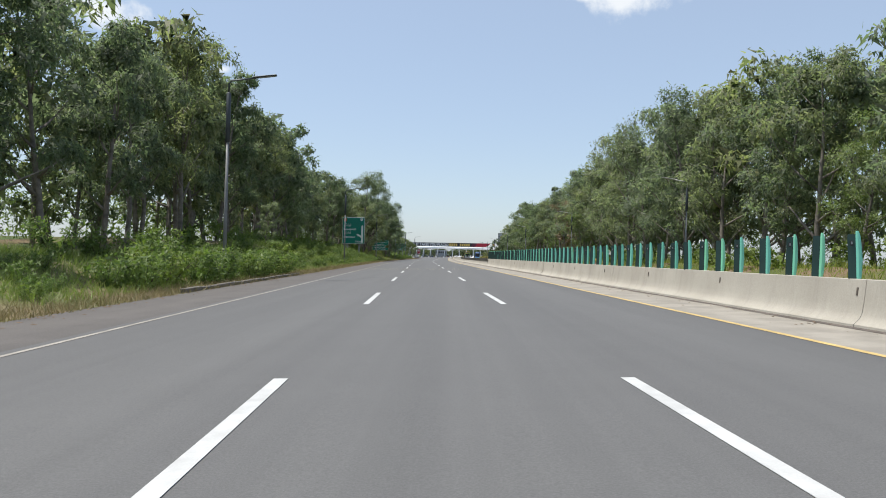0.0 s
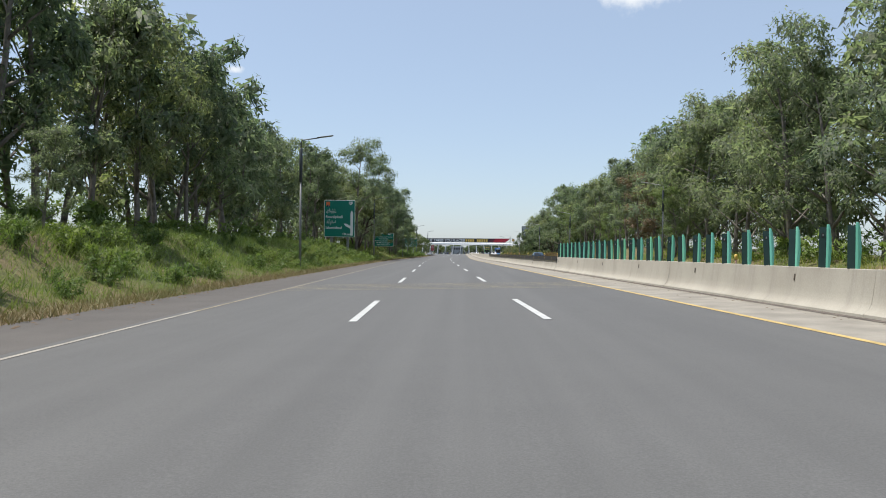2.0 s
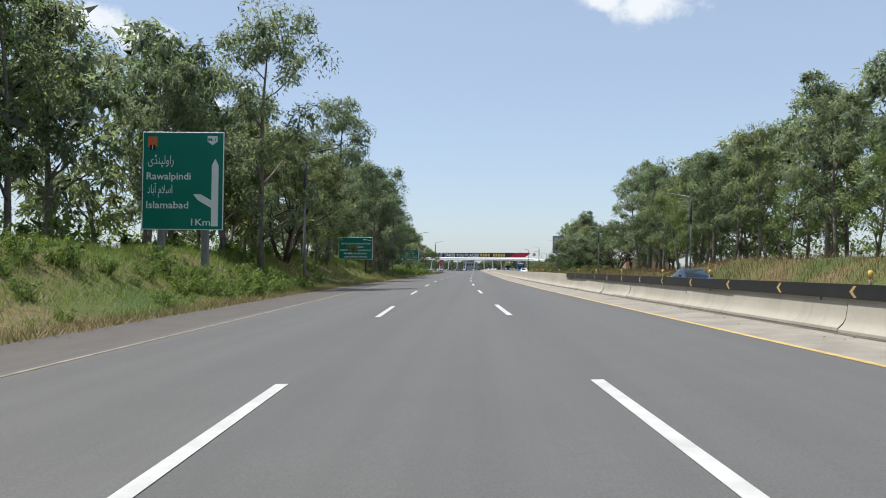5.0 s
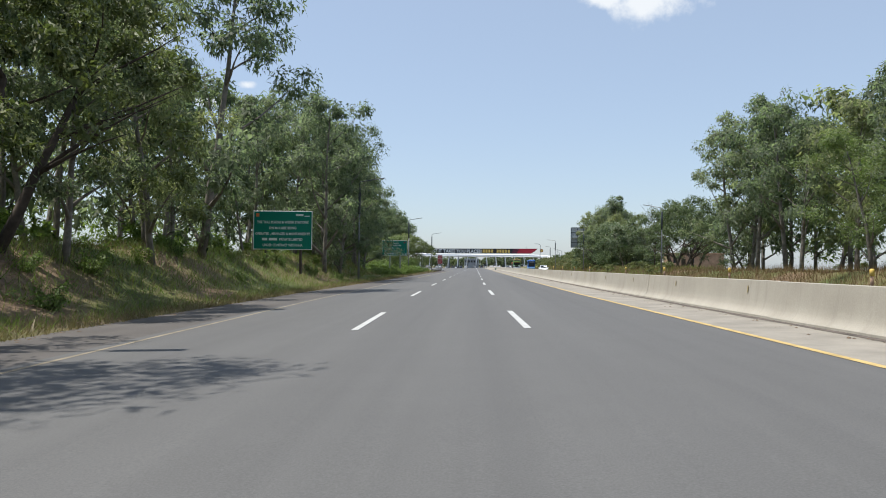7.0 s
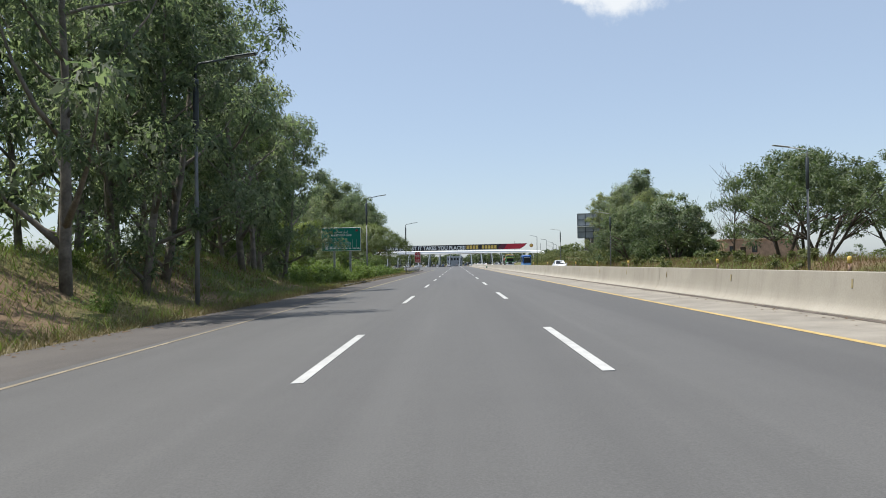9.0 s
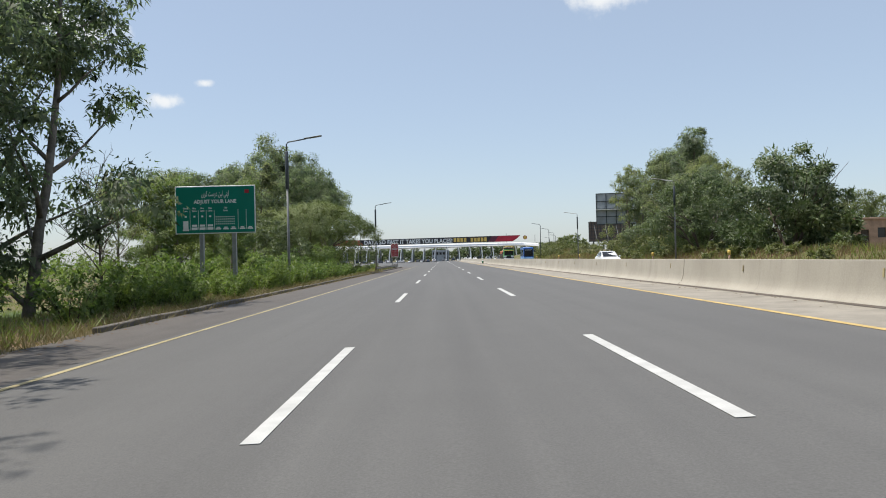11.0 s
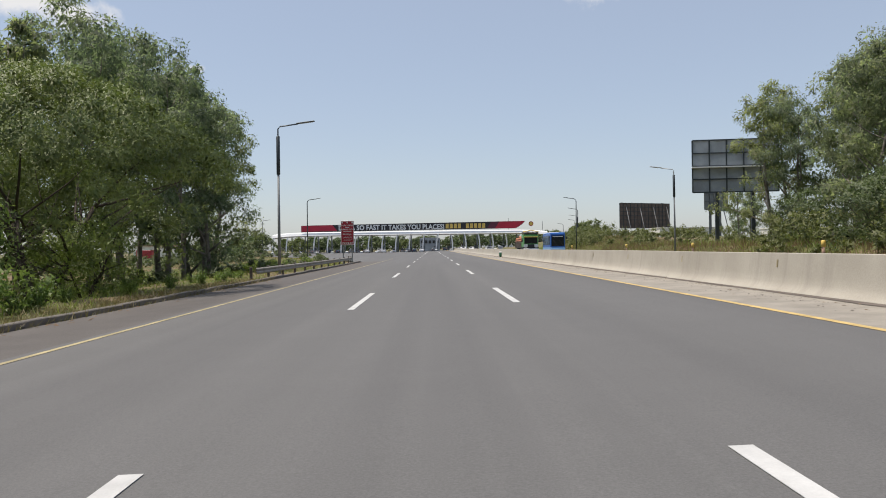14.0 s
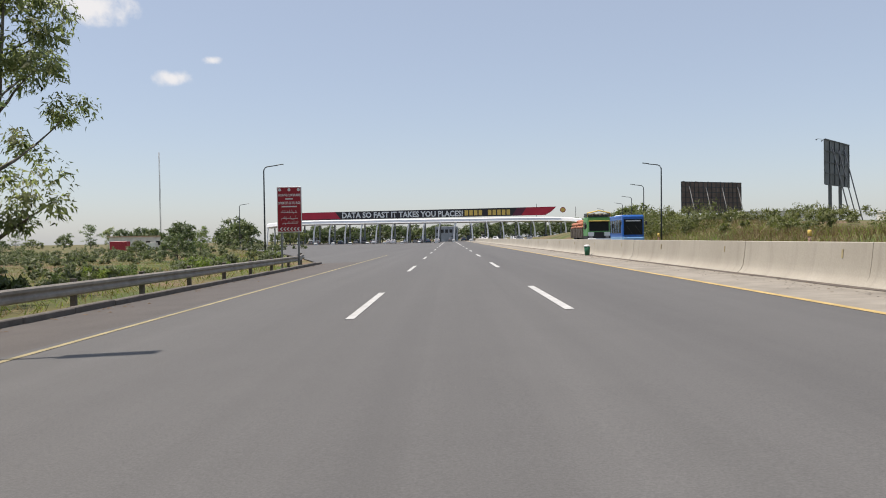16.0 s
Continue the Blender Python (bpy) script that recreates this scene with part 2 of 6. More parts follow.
M_TRUCK_GREEN = plain("truck_green_paint", (0.1, 0.3, 0.1), 0.4, 0, 0.15)
M_CAR_WHITE = plain("white_car_paint", (0.75, 0.75, 0.75), 0.2, 0, 0.03)
M_CAR_BLUE = plain("dark_blue_car_paint", (0.03, 0.06, 0.1), 0.2, 0, 0.05)
M_CAR_GREY = plain("grey_car_paint", (0.2, 0.21, 0.22), 0.25, 0.3, 0.05)
M_BARK = plain("pale_bark", (0.2, 0.178, 0.15), 0.9, 0, 0.4, 2.5, 0.5, 14)
M_BARK_DARK = plain("dark_bark", (0.075, 0.058, 0.045), 0.95, 0, 0.35, 3.0, 0.5, 14)


# ---- mesh helpers ----
def mesh_of(name, verts, faces, mat, smooth=False):
    me = bpy.data.meshes.new(name)
    me.from_pydata([tuple(v) for v in verts], [], [tuple(f) for f in faces])
    me.materials.append(mat)
    if smooth:
        me.shade_smooth()
    me.update()
    return me


def from_bm(name, bm, mat):
    me = bpy.data.meshes.new(name)
    bmesh.ops.recalc_face_normals(bm, faces=bm.faces)
    bm.to_mesh(me)
    bm.free()
    me.materials.append(mat)
    return me


def part(name, data, mat, parent=None, label="", at=None):
    me = from_bm(name, data, mat) if isinstance(data, bmesh.types.BMesh) else data
    ob = new(name, me)
    if parent is not None:
        ob.parent = parent
    if at is not None:
        ob.matrix_basis = at
    if label:
        ob["label"] = label
    return ob


def thing(name, label, category, at=None, group="", kind=""):
    ob = new(name)
    if at is not None:
        ob.matrix_basis = at
    return tagged(ob, label, category, group, kind)


def box(bm, x0, x1, y0, y1, z0, z1, bevel=0.0):
    r = bmesh.ops.create_cube(bm, size=1.0)
    vs = r["verts"]
    for v in vs:
        v.co = Vector(((x0 + x1) / 2 + v.co.x * (x1 - x0), (y0 + y1) / 2 + v.co.y * (y1 - y0), (z0 + z1) / 2 + v.co.z * (z1 - z0)))
    if bevel:
        es = list({e for v in vs for e in v.link_edges})
        bmesh.ops.bevel(bm, geom=es, offset=bevel, segments=1, affect="EDGES")
    return bm


def boxes(*dims, bevel=0.0):
    bm = bmesh.new()
    for d in dims:
        box(bm, *d, bevel=bevel)
    return bm


def tube_data(pts, radii, n=6, base=0):
    pts = [Vector(p) for p in pts]
    vs, fs = [], []
    for i, p in enumerate(pts):
        d = (pts[min(i + 1, len(pts) - 1)] - pts[max(i - 1, 0)]).normalized()
        a = d.orthogonal().normalized() if abs(d.z) < 0.9 else (Vector((1, 0, 0)) - d * d.x).normalized()
        b = d.cross(a)
        for k in range(n):
            q = 2 * math.pi * k / n
            vs.append(p + (a * math.cos(q) + b * math.sin(q)) * radii[i])
    for i in range(len(pts) - 1):
        for k in range(n):
            k2 = (k + 1) % n
            fs.append((base + i * n + k, base + i * n + k2, base + (i + 1) * n + k2, base + (i + 1) * n + k))
    fs.append(tuple(base + (len(pts) - 1) * n + k for k in range(n)))
    fs.append(tuple(base + k for k in reversed(range(n))))
    return vs, fs


def tubes(name, mat, *runs, n=6):
    vs, fs = [], []
    for pts, radii in runs:
        if isinstance(radii, (int, float)):
            radii = [radii] * len(pts)
        v, f = tube_data(pts, radii, n, len(vs))
        vs += v
        fs += f
    return mesh_of(name, vs, fs, mat, True)


def extrude_y(name, profile, ys, mat, zfun=None, closed=True):
    """A profile of (x, z) swept along y, following the fall of the road."""
    vs, fs, m = [], [], len(profile)
    for y in ys:
        for x, z in profile:
            vs.append((x, y, z + (zfun(x, y) if zfun else 0)))
    for i in range(len(ys) - 1):
        for k in range(m if closed else m - 1):
            k2 = (k + 1) % m
            fs.append((i * m + k, i * m + k2, (i + 1) * m + k2, (i + 1) * m + k))
    if closed:
        fs.append(tuple(reversed(range(m))))
        fs.append(tuple((len(ys) - 1) * m + k for k in range(m)))
    bm = bmesh.new()
    bv = [bm.verts.new(v) for v in vs]
    for f in fs:
        bm.faces.new([bv[k] for k in f])
    return from_bm(name, bm, mat)


# ---- the lie of the land ----
def fall(y):
    return 0.0247 + 0.0054 * min(max((y - 170) / 50, 0), 1)


def road_z(x, y):
    return fall(y) * min(max(x, -9.0), 7.6)


def smooth(a, b, v):
    v = min(max((v - a) / (b - a), 0), 1)
    return v * v * (3 - 2 * v)


def ground_z(x, y):
    """Verge and land beside the road: banks under the trees on both sides."""
    if x < -8:
        z = road_z(-8.6, y) - 0.03
        rise = 0.5 + 0.5 * smooth(46, 66, y)
        bank = 2.3 * rise * smooth(-9.8, -15.5, x) * (1 - smooth(236, 252, y))
        bank -= 0.9 * smooth(-11, -22, x) * smooth(240, 262, y)
        z += bank + 0.25 * noise.noise((x * 0.25, y * 0.25, 0)) * smooth(-9.5, -13, x)
        z -= 1.0 * smooth(-45, -90, x) * (1 - smooth(236, 260, y))
    elif x > 22.4:
        z = 0.12
        bank = 2.3 * smooth(23, 28, x) * smooth(120, 160, y) * (1 - smooth(178, 205, y))
        bank *= 1 - smooth(46, 90, x)
        bank += 1.0 * smooth(23, 27, x) * (1 - smooth(120, 160, y) + smooth(178, 205, y))
        bank += 1.6 * smooth(25, 33, x) * (1 - smooth(50, 80, x)) * smooth(385, 430, y) * (1 - smooth(520, 580, y))
        z += bank + 0.3 * noise.noise((x * 0.22, y * 0.22, 5)) * smooth(22.6, 26, x)
    else:
        z = road_z(x, y) - 0.12
    if y > 376 and x < -8:
        z = min(z, road_z(-9, y) - 0.05) if x > -75 else z
    if y > 372 and x < -8:
        edge = float(np.interp(y, [374, 385, 400, 430, 470, 520, 560, 640], [-8.45, -10, -14, -23, -38, -56, -66, -70]))
        level = smooth(edge - 11, edge - 2, x)
        z = z * (1 - level) + (road_z(-9, y) - 0.1) * level
    return z


xs = [-3000, -1500, -700, -350, -200, -140] + [-100 + 5 * i for i in range(11)] + [-46 + 1.5 * i for i in range(24)] + \
     [-9.6, -8.9, -8.5, -6, 0, 7.5, 8.2, 20, 22.3] + [22.6 + 1.2 * i for i in range(16)] + [44, 50, 60, 75, 100, 150, 250, 500, 1000, 3000]
ys = [-1500, -600, -200, -80, -40] + [-20 + 3 * i for i in range(167)] + [490, 510, 540, 580, 640, 720, 850, 1100, 1600, 2400, 4500]
gv = [(x, y, ground_z(x, y)) for y in ys for x in xs]
nx = len(xs)
gf = [(j * nx + i, j * nx + i + 1, (j + 1) * nx + i + 1, (j + 1) * nx + i) for j in range(len(ys) - 1) for i in range(nx - 1)]
ground = tagged(new("ground", mesh_of("ground", gv, gf, M_GROUND, True)), "dry earth and grass verges reaching to the horizon", "ground", kind="structure")


def sheet(name, x0, x1, mat, lift, y0=-60, y1=700, step=10, label="", cat="road", nx=4):
    rows = [y0 + step * i for i in range(int((y1 - y0) / step) + 1)]
    cols = [x0 + (x1 - x0) * i / nx for i in range(nx + 1)]
    v = [(x, y, road_z(x, y) + lift) for y in rows for x in cols]
    f = [(j * (nx + 1) + i, j * (nx + 1) + i + 1, (j + 1) * (nx + 1) + i + 1, (j + 1) * (nx + 1) + i) for j in range(len(rows) - 1) for i in range(nx)]
    ob = new(name, mesh_of(name, v, f, mat))
    if label:
        tagged(ob, label, cat, kind="structure")
    return ob


LINE_L, LINE_R, EDGE_L, EDGE_R = -1.825, 1.825, -5.70, 5.61
road = sheet("road", -5.95, 5.7, M_ASPHALT, 0, label="grey asphalt motorway carriageway with three marked lanes")
shoulder = sheet("shoulder", -8.45, -5.95, M_SHOULDER, -0.004, y1=380, label="worn reddish-grey asphalt hard shoulder beside the lanes", cat="shoulder")
strip = sheet("median_strip", 5.7, 8.6, M_STRIP, -0.002, label="pale dusty concrete strip at the foot of the median barrier", cat="strip")
far_v = [(8.6, -60, 0.15), (22.5, -60, 0.15), (22.5, 700, 0.15), (8.6, 700, 0.15)]
tagged(new("road_opposite", mesh_of("road_opposite", far_v, [(0, 1, 2, 3)], M_ASPHALT)), "grey asphalt carriageway beyond the median barrier", "road", kind="structure")
# the widening in front of the toll plaza
av, af = [], []
flare = [(374, -8.45), (385, -10), (400, -14), (430, -23), (470, -38), (520, -56), (560, -66), (640, -70), (700, -70)]
for y, x in flare:
    av += [(x, y, road_z(x, y) - 0.012), (-5.9, y, road_z(-5.9, y) - 0.012)]
for i in range(len(flare) - 1):
    af.append((2 * i, 2 * i + 1, 2 * i + 3, 2 * i + 2))
apron = tagged(new("toll_apron", mesh_of("toll_apron", av, af, M_ASPHALT)), "broad grey asphalt apron widening towards the toll plaza", "road", kind="structure")


def painted(name, x, y0, y1, w, mat, lift=0.006, step=30.0):
    k = max(1, int(math.ceil((y1 - y0) / step)))
    rows = [y0 + (y1 - y0) * i / k for i in range(k + 1)]
    v = [(xx, y, road_z(xx, y) + lift) for y in rows for xx in (x - w / 2, x + w / 2)]
    f = [(2 * i, 2 * i + 1, 2 * i + 3, 2 * i + 2) for i in range(k)]
    return part(name, mesh_of(name, v, f, mat), mat, road)


painted("edge_line", EDGE_L, -60, 58, 0.095, M_WORN_PAINT)
painted("edge_line", EDGE_L, 58, 236, 0.1, M_DIRTY_PAINT)
painted("edge_line", EDGE_L, 236, 398, 0.12, M_FADED_YELLOW)
painted("edge_line", EDGE_R, -60, 600, 0.135, M_YELLOW_PAINT)
dash_me = mesh_of("lane_dash", [(-0.076, -6.02, 0), (0.076, -6.02, 0), (0.076, 0, 0), (-0.076, 0, 0), (-0.076, -6.02, -0.004), (0.076, -6.02, -0.004), (0.076, 0, -0.004), (-0.076, 0, -0.004)],
                  [(0, 1, 2, 3), (0, 4, 5, 1), (1, 5, 6, 2), (2, 6, 7, 3), (3, 7, 4, 0)], M_WHITE_PAINT)
for k in range(-2, 25):
    for x in (LINE_L, LINE_R):
        y = 7 + 18 * k
        part("lane_dash", dash_me, None, road, at=pose(x, y, road_z(x, y) + 0.008, 0, -math.degrees(math.atan(fall(y))), 0))
for x in (LINE_L, LINE_R):
    painted("lane_line", x, 452, 600, 0.17, M_WHITE_PAINT)
for i in range(5):
    y = 67.3 + i * 1.02
    v, x = [], EDGE_L
    while x < EDGE_R - 0.4:
        wide = random.uniform(0.28, 0.5)
        v += [(xx, yy, road_z(xx, yy) + 0.005) for yy in (y, y + 0.08) for xx in (x, x + wide)]
        x += wide + random.choice((0.0, 0.01, 0.02, 0.03))
    part("rumble_strip", mesh_of("rumble_strip", v, [(4 * k, 4 * k + 1, 4 * k + 3, 4 * k + 2) for k in range(len(v) // 4)], M_WORN_YELLOW), None, road)


def tyre_mark(points, w, thin):
    """A dark smear of rubber: a ribbon that swells and thins out."""
    v, n = [], len(points)
    for i, (x, y) in enumerate(points):
        k = w * (math.sin(math.pi * (i + 0.15) / (n - 0.7)) ** 0.7) + thin
        v += [(x - 0.1 * k, y - k / 2, road_z(x, y) + 0.005), (x + 0.1 * k, y + k / 2, road_z(x, y) + 0.005)]
    return part("tyre_mark", mesh_of("tyre_mark", v, [(2 * i, 2 * i + 1, 2 * i + 3, 2 * i + 2) for i in range(n - 1)], M_RUBBER), None, road)


tyre_mark([(-3.95, 40.9), (-3.72, 41.5), (-3.5, 41.95), (-3.2, 42.0), (-2.95, 42.1), (-2.75, 42.4), (-2.55, 42.9)], 0.42, 0.05)


# ---- median barrier ----
JERSEY = [(-0.33, 0.0), (-0.325, 0.06), (-0.28, 0.1), (-0.22, 0.16), (-0.175, 0.25), (-0.148, 0.4), (-0.125, 0.58), (-0.095, 0.87), (-0.085, 0.88),
          (0.085, 0.88), (0.095, 0.87), (0.125, 0.58), (0.148, 0.4), (0.175, 0.25), (0.22, 0.16), (0.28, 0.1), (0.325, 0.06), (0.33, 0.0)]


def jersey_segment(length, gap):
    bm = bmesh.new()
    rows = [[bm.verts.new((x, y, z)) for x, z in JERSEY] for y in (gap, length - gap)]
    for k in range(len(JERSEY) - 1):
        bm.faces.new((rows[0][k], rows[0][k + 1], rows[1][k + 1], rows[1][k])).smooth = True
    bm.faces.new(rows[0])
    bm.faces.new(rows[1])
    me = from_bm("barrier_segment", bm, M_CONCRETE)
    me.set_sharp_from_angle(angle=radians(30))
    return me


barrier = thing("median_barrier", "long pale concrete median barrier with a sloped foot", "barrier", kind="structure")
seg_me = jersey_segment(6.0, 0.0025)
joints = [-41.5 + 6 * i for i in range(28)] + [126.2, 130.1, 136.4, 137.4, 140.0, 142.8, 147.5, 153.0] + [158.5 + 6 * i for i in range(67)]
for y, y2 in zip(joints, joints[1:]):
    worn = 4.5 if 120 < y < 154 else 1.0
    me = seg_me if abs(y2 - y - 6) < 1e-6 else jersey_segment(y2 - y, 0.03)
    part("barrier_segment", me, None, barrier, at=pose(7.79 + random.uniform(-0.008, 0.008) * worn, y, 0.185 + random.uniform(-0.006, 0.006) * worn, 0, random.uniform(-0.4, 0.4) * worn, random.uniform(-0.07, 0.07) * worn))
mark_me = from_bm("reflector", boxes((-0.01, 0.0, -0.024, 0.024, -0.075, 0.075)), M_RAIL_DARK)
mark_yellow = from_bm("reflector", boxes((-0.01, 0.0, -0.028, 0.028, -0.085, 0.085)), M_FADED_YELLOW)
y = -6.46
while y < 420:
    part("reflector", mark_me if y < 140 else mark_yellow, None, barrier, at=pose(7.664, y, 0.83, 0, 5, 0))
    y += 6.4


# ---- glare blades on the barrier ----
def swept_blade(name, prof, levels, mat):
    """A closed outline of (x, y) drawn upwards; each level gives height, scale and sideways shift."""
    vs, fs, m = [], [], len(prof)
    for z, k, dx in levels:
        vs += [(x * k + dx, y * k, z) for x, y in prof]
    for i in range(len(levels) - 1):
        for k in range(m):
            k2 = (k + 1) % m
            fs.append((i * m + k, i * m + k2, (i + 1) * m + k2, (i + 1) * m + k))
    fs.append(tuple((len(levels) - 1) * m + k for k in range(m)))
    bm = bmesh.new()
    bv = [bm.verts.new(v) for v in vs]
    for f in fs:
        bm.faces.new([bv[k] for k in f])
    return from_bm(name, bm, mat)


blade_me = swept_blade("glare_blade", [(-0.055, -0.01), (-0.02, -0.035), (0.02, -0.035), (0.055, -0.01), (0.05, 0.0), (0.02, -0.02), (-0.02, -0.02), (-0.05, 0.0)],
                       [(0.0, 0.8, 0.0), (0.1, 0.95, 0.006), (0.35, 1.08, 0.014), (0.6, 1.0, 0.01), (0.8, 0.85, 0.0), (0.88, 0.6, -0.01), (0.9, 0.45, -0.012)], M_BLADE)
# the blade's other half, a separate plate in a darker green
dark_half_me = swept_blade("fin", [(-0.17, 0.05), (-0.04, 0.0), (-0.036, 0.008), (-0.166, 0.058)], [(0.0, 1.0, 0.0), (0.78, 1.0, 0.0), (0.84, 0.97, 0.0)], M_BLADE_DARK)
plate_me = from_bm("fixing_plate", boxes((-0.145, -0.085, -0.002, 0.012, 0.62, 0.72), bevel=0.004), M_BLACK)
mark_plate = from_bm("reflector", boxes((-0.13, -0.1, -0.006, -0.002, 0.65, 0.7)), M_SIGN_BACK)
for i in range(81):
    y = -12.6 + 1.28 * i + random.uniform(-0.12, 0.12)
    ob = new("glare_blade", blade_me)
    ob.matrix_basis = pose(7.83, y, 1.062, random.uniform(-2, 2), random.uniform(-2, 2), random.uniform(-6, 6))
    tagged(ob, "teal plastic anti-glare blade on the concrete barrier", "glare blade", "glare blades along the barrier")
    part("fin", dark_half_me, None, ob, "darker green half of the blade")
    if i % 2 == 0:
        part("fixing_plate", plate_me, None, ob, "small black plate with a pale reflector")
        part("reflector", mark_plate, None, ob)

# the dark board with arrows bolted over the damaged stretch
board = thing("chevron_board", "long black board with yellow arrows fixed along the barrier", "board")
part("panel", extrude_y("panel", [(7.60, 0.82), (7.63, 0.82), (7.63, 1.1), (7.60, 1.1)], [90.2 + 3.23 * i for i in range(21)], M_BLACK), None, board)
chev_bm = bmesh.new()
pts = [(0, 0.0), (0.14, 0.11), (0.0, 0.22), (0.1, 0.22), (0.26, 0.11), (0.1, 0.0)]
v0 = [chev_bm.verts.new((-0.034, y, z)) for y, z in pts]
chev_bm.faces.new((v0[0], v0[1], v0[4], v0[5]))
chev_bm.faces.new((v0[1], v0[2], v0[3], v0[4]))
chev_me = from_bm("arrow", chev_bm, M_YELLOW_PAINT)
for i in range(20):
    part("arrow", chev_me, None, board, at=pose(7.63, 92.2 + 3.1 * i, 0.85))


# ---- street lamps ----
def street_lamp(flip=1):
    t = thing("street_lamp", "tall grey steel street lamp with a flat single-arm head", "street lamp")
    head = M_POLE_DARK if flip > 0 else M_POLE_PALE
    part("base_plate", boxes((-0.22, 0.22, -0.22, 0.22, 0, 0.04), bevel=0.005), M_POLE, t)
    part("pole", tubes("pole", M_POLE, ([(0, 0, -0.6), (0, 0, 4.5), (0, 0, 4.52), (0, 0, 6.6)], [0.105, 0.085, 0.075, 0.07]), n=10), None, t)
    part("sleeve", tubes("sleeve", M_POLE_DARK, ([(0, 0, 6.5), (0, 0, 6.55), (0, 0, 9.0), (0, 0, 9.05)], [0.075, 0.12, 0.12, 0.075]), n=10), None, t, "dark cylindrical battery sleeve")
    part("arm", tubes("arm", head, ([(0, 0, 9.0), (0, 0, 9.5), (0.12 * flip, 0, 9.66), (1.3 * flip, 0, 9.84)], 0.045), n=8), None, t)
    bm = boxes((0.0, 1.2, -0.16, 0.16, -0.03, 0.03), bevel=0.02)
    part("lamp_head", bm, head, t, at=pose(1.2 * flip, 0, 9.86, 0, -8, 0 if flip > 0 else 180))
    bm = boxes((0.3, 1.1, -0.12, 0.12, -0.045, -0.032))
    part("lens", bm, M_LENS, t, at=pose(1.2 * flip, 0, 9.86, 0, -8, 0 if flip > 0 else 180))
    return t


def gooseneck_lamp(flip=1):
    """The plain lamps round the plaza: one bent pipe and a small flat head."""
    t = thing("street_lamp", "plain grey street lamp with a curved gooseneck arm", "street lamp")
    part("base_plate", boxes((-0.2, 0.2, -0.2, 0.2, 0, 0.04), bevel=0.005), M_POLE_DARK, t)
    bend = [(0.5 * flip * (1 - math.cos(a)), 0, 9.3 + 0.5 * math.sin(a)) for a in (0.0, 0.4, 0.8, 1.2, 1.45)]
    part("pole", tubes("pole", M_POLE_DARK, ([(0, 0, -0.6), (0, 0, 5.0)] + bend + [(1.5 * flip, 0, 9.93)], [0.1, 0.085, 0.07, 0.066, 0.062, 0.06, 0.058, 0.05]), n=8), None, t)
    part("lamp_head", boxes((0.0, 0.75, -0.12, 0.12, -0.04, 0.04), bevel=0.02), M_POLE_DARK, t, at=pose(1.4 * flip, 0, 9.95, 0, -7, 0 if flip > 0 else 180))
    return t


lamp_l = street_lamp(1)
lamp_r = street_lamp(-1)
for i, (x, y) in enumerate([(-10.4, 37.6), (-10.4, 97.0), (-10.3, 159.5), (-10.1, 219.5), (-10.6, 279.7), (-10.05, 339.9)]):
    m = pose(x, y, ground_z(x, y) - 0.02 + (0.5 if y == 37.6 else 0), random.uniform(-0.4, 0.4), random.uniform(-0.4, 0.4), random.uniform(-3, 3))
    if i == 0:
        lamp_l.matrix_basis = m
    else:
        copy_thing(lamp_l, m)
tagged(lamp_l, group="lamps on the outer verge")
for i, (x, y) in enumerate([(24.0, 8.0), (24.0, 68.0), (24.0, 121.5), (24.4, 184.5), (24.6, 243.0), (24.2, 308.5), (24.3, 365.5)]):
    m = pose(x, y, ground_z(x, y) - 0.02, random.uniform(-0.4, 0.4), random.uniform(-0.4, 0.4), random.uniform(-3, 3))
    if i == 0:
        lamp_r.matrix_basis = m @ Matrix.Diagonal((1, 1, 0.88, 1))
    else:
        copy_thing(lamp_r, m)
for flip, spots_at in ((1, ((-20.1, 411.8), (-46, 495), (-70, 574))), (-1, ((24.3, 417.4), (31.5, 453), (38.5, 490), (44, 522), (47, 560)))):
    first = None
    for x, y in spots_at:
        m = pose(x, y, min(ground_z(x, y), 0.1) - (0.6 if x > 0 else 0.1), random.uniform(-0.4, 0.4), random.uniform(-0.4, 0.4), random.uniform(-3, 3))
        if first is None:
            first = gooseneck_lamp(flip)
            first.matrix_basis = m
        else:
            copy_thing(first, m)


# ---- signs ----
def letters(name, text, size, mat, parent, x, z, y=-0.012, align="LEFT", width=None, bold=0.0, label=""):
    cu = bpy.data.curves.new(name, "FONT")
    cu.body, cu.size, cu.align_x, cu.resolution_u, cu.offset = text, size, align, 2, bold
    tmp = bpy.data.objects.new(name, cu)
    scene.collection.objects.link(tmp)
    me = bpy.data.meshes.new_from_object(tmp.evaluated_get(bpy.context.evaluated_depsgraph_get()))
    bpy.data.objects.remove(tmp)
    me.name = name
    me.materials.clear()
    me.materials.append(mat)
    sx = 1.0
    if width:
        w = max(v.co.x for v in me.vertices) - min(v.co.x for v in me.vertices)
        sx = width / max(w, 1e-3)
    me.transform(Matrix.Diagonal((sx, 1, 1, 1)))
    return part(name, me, None, parent, label, at=pose(x, y, z, 90, 0, 0))


def bars(name, runs, mat, parent, y=-0.012):
    if len(runs) <= 12:
        for x0, x1, z0, z1 in runs:
            part(name, boxes((x0, x1, y - 0.003, y, z0, z1)), mat, parent)
        return
    bm = bmesh.new()
    for x0, x1, z0, z1 in runs:
        box(bm, x0, x1, y - 0.003, y, z0, z1)
    tagged(part(name, bm, mat, parent), kind="stuff")


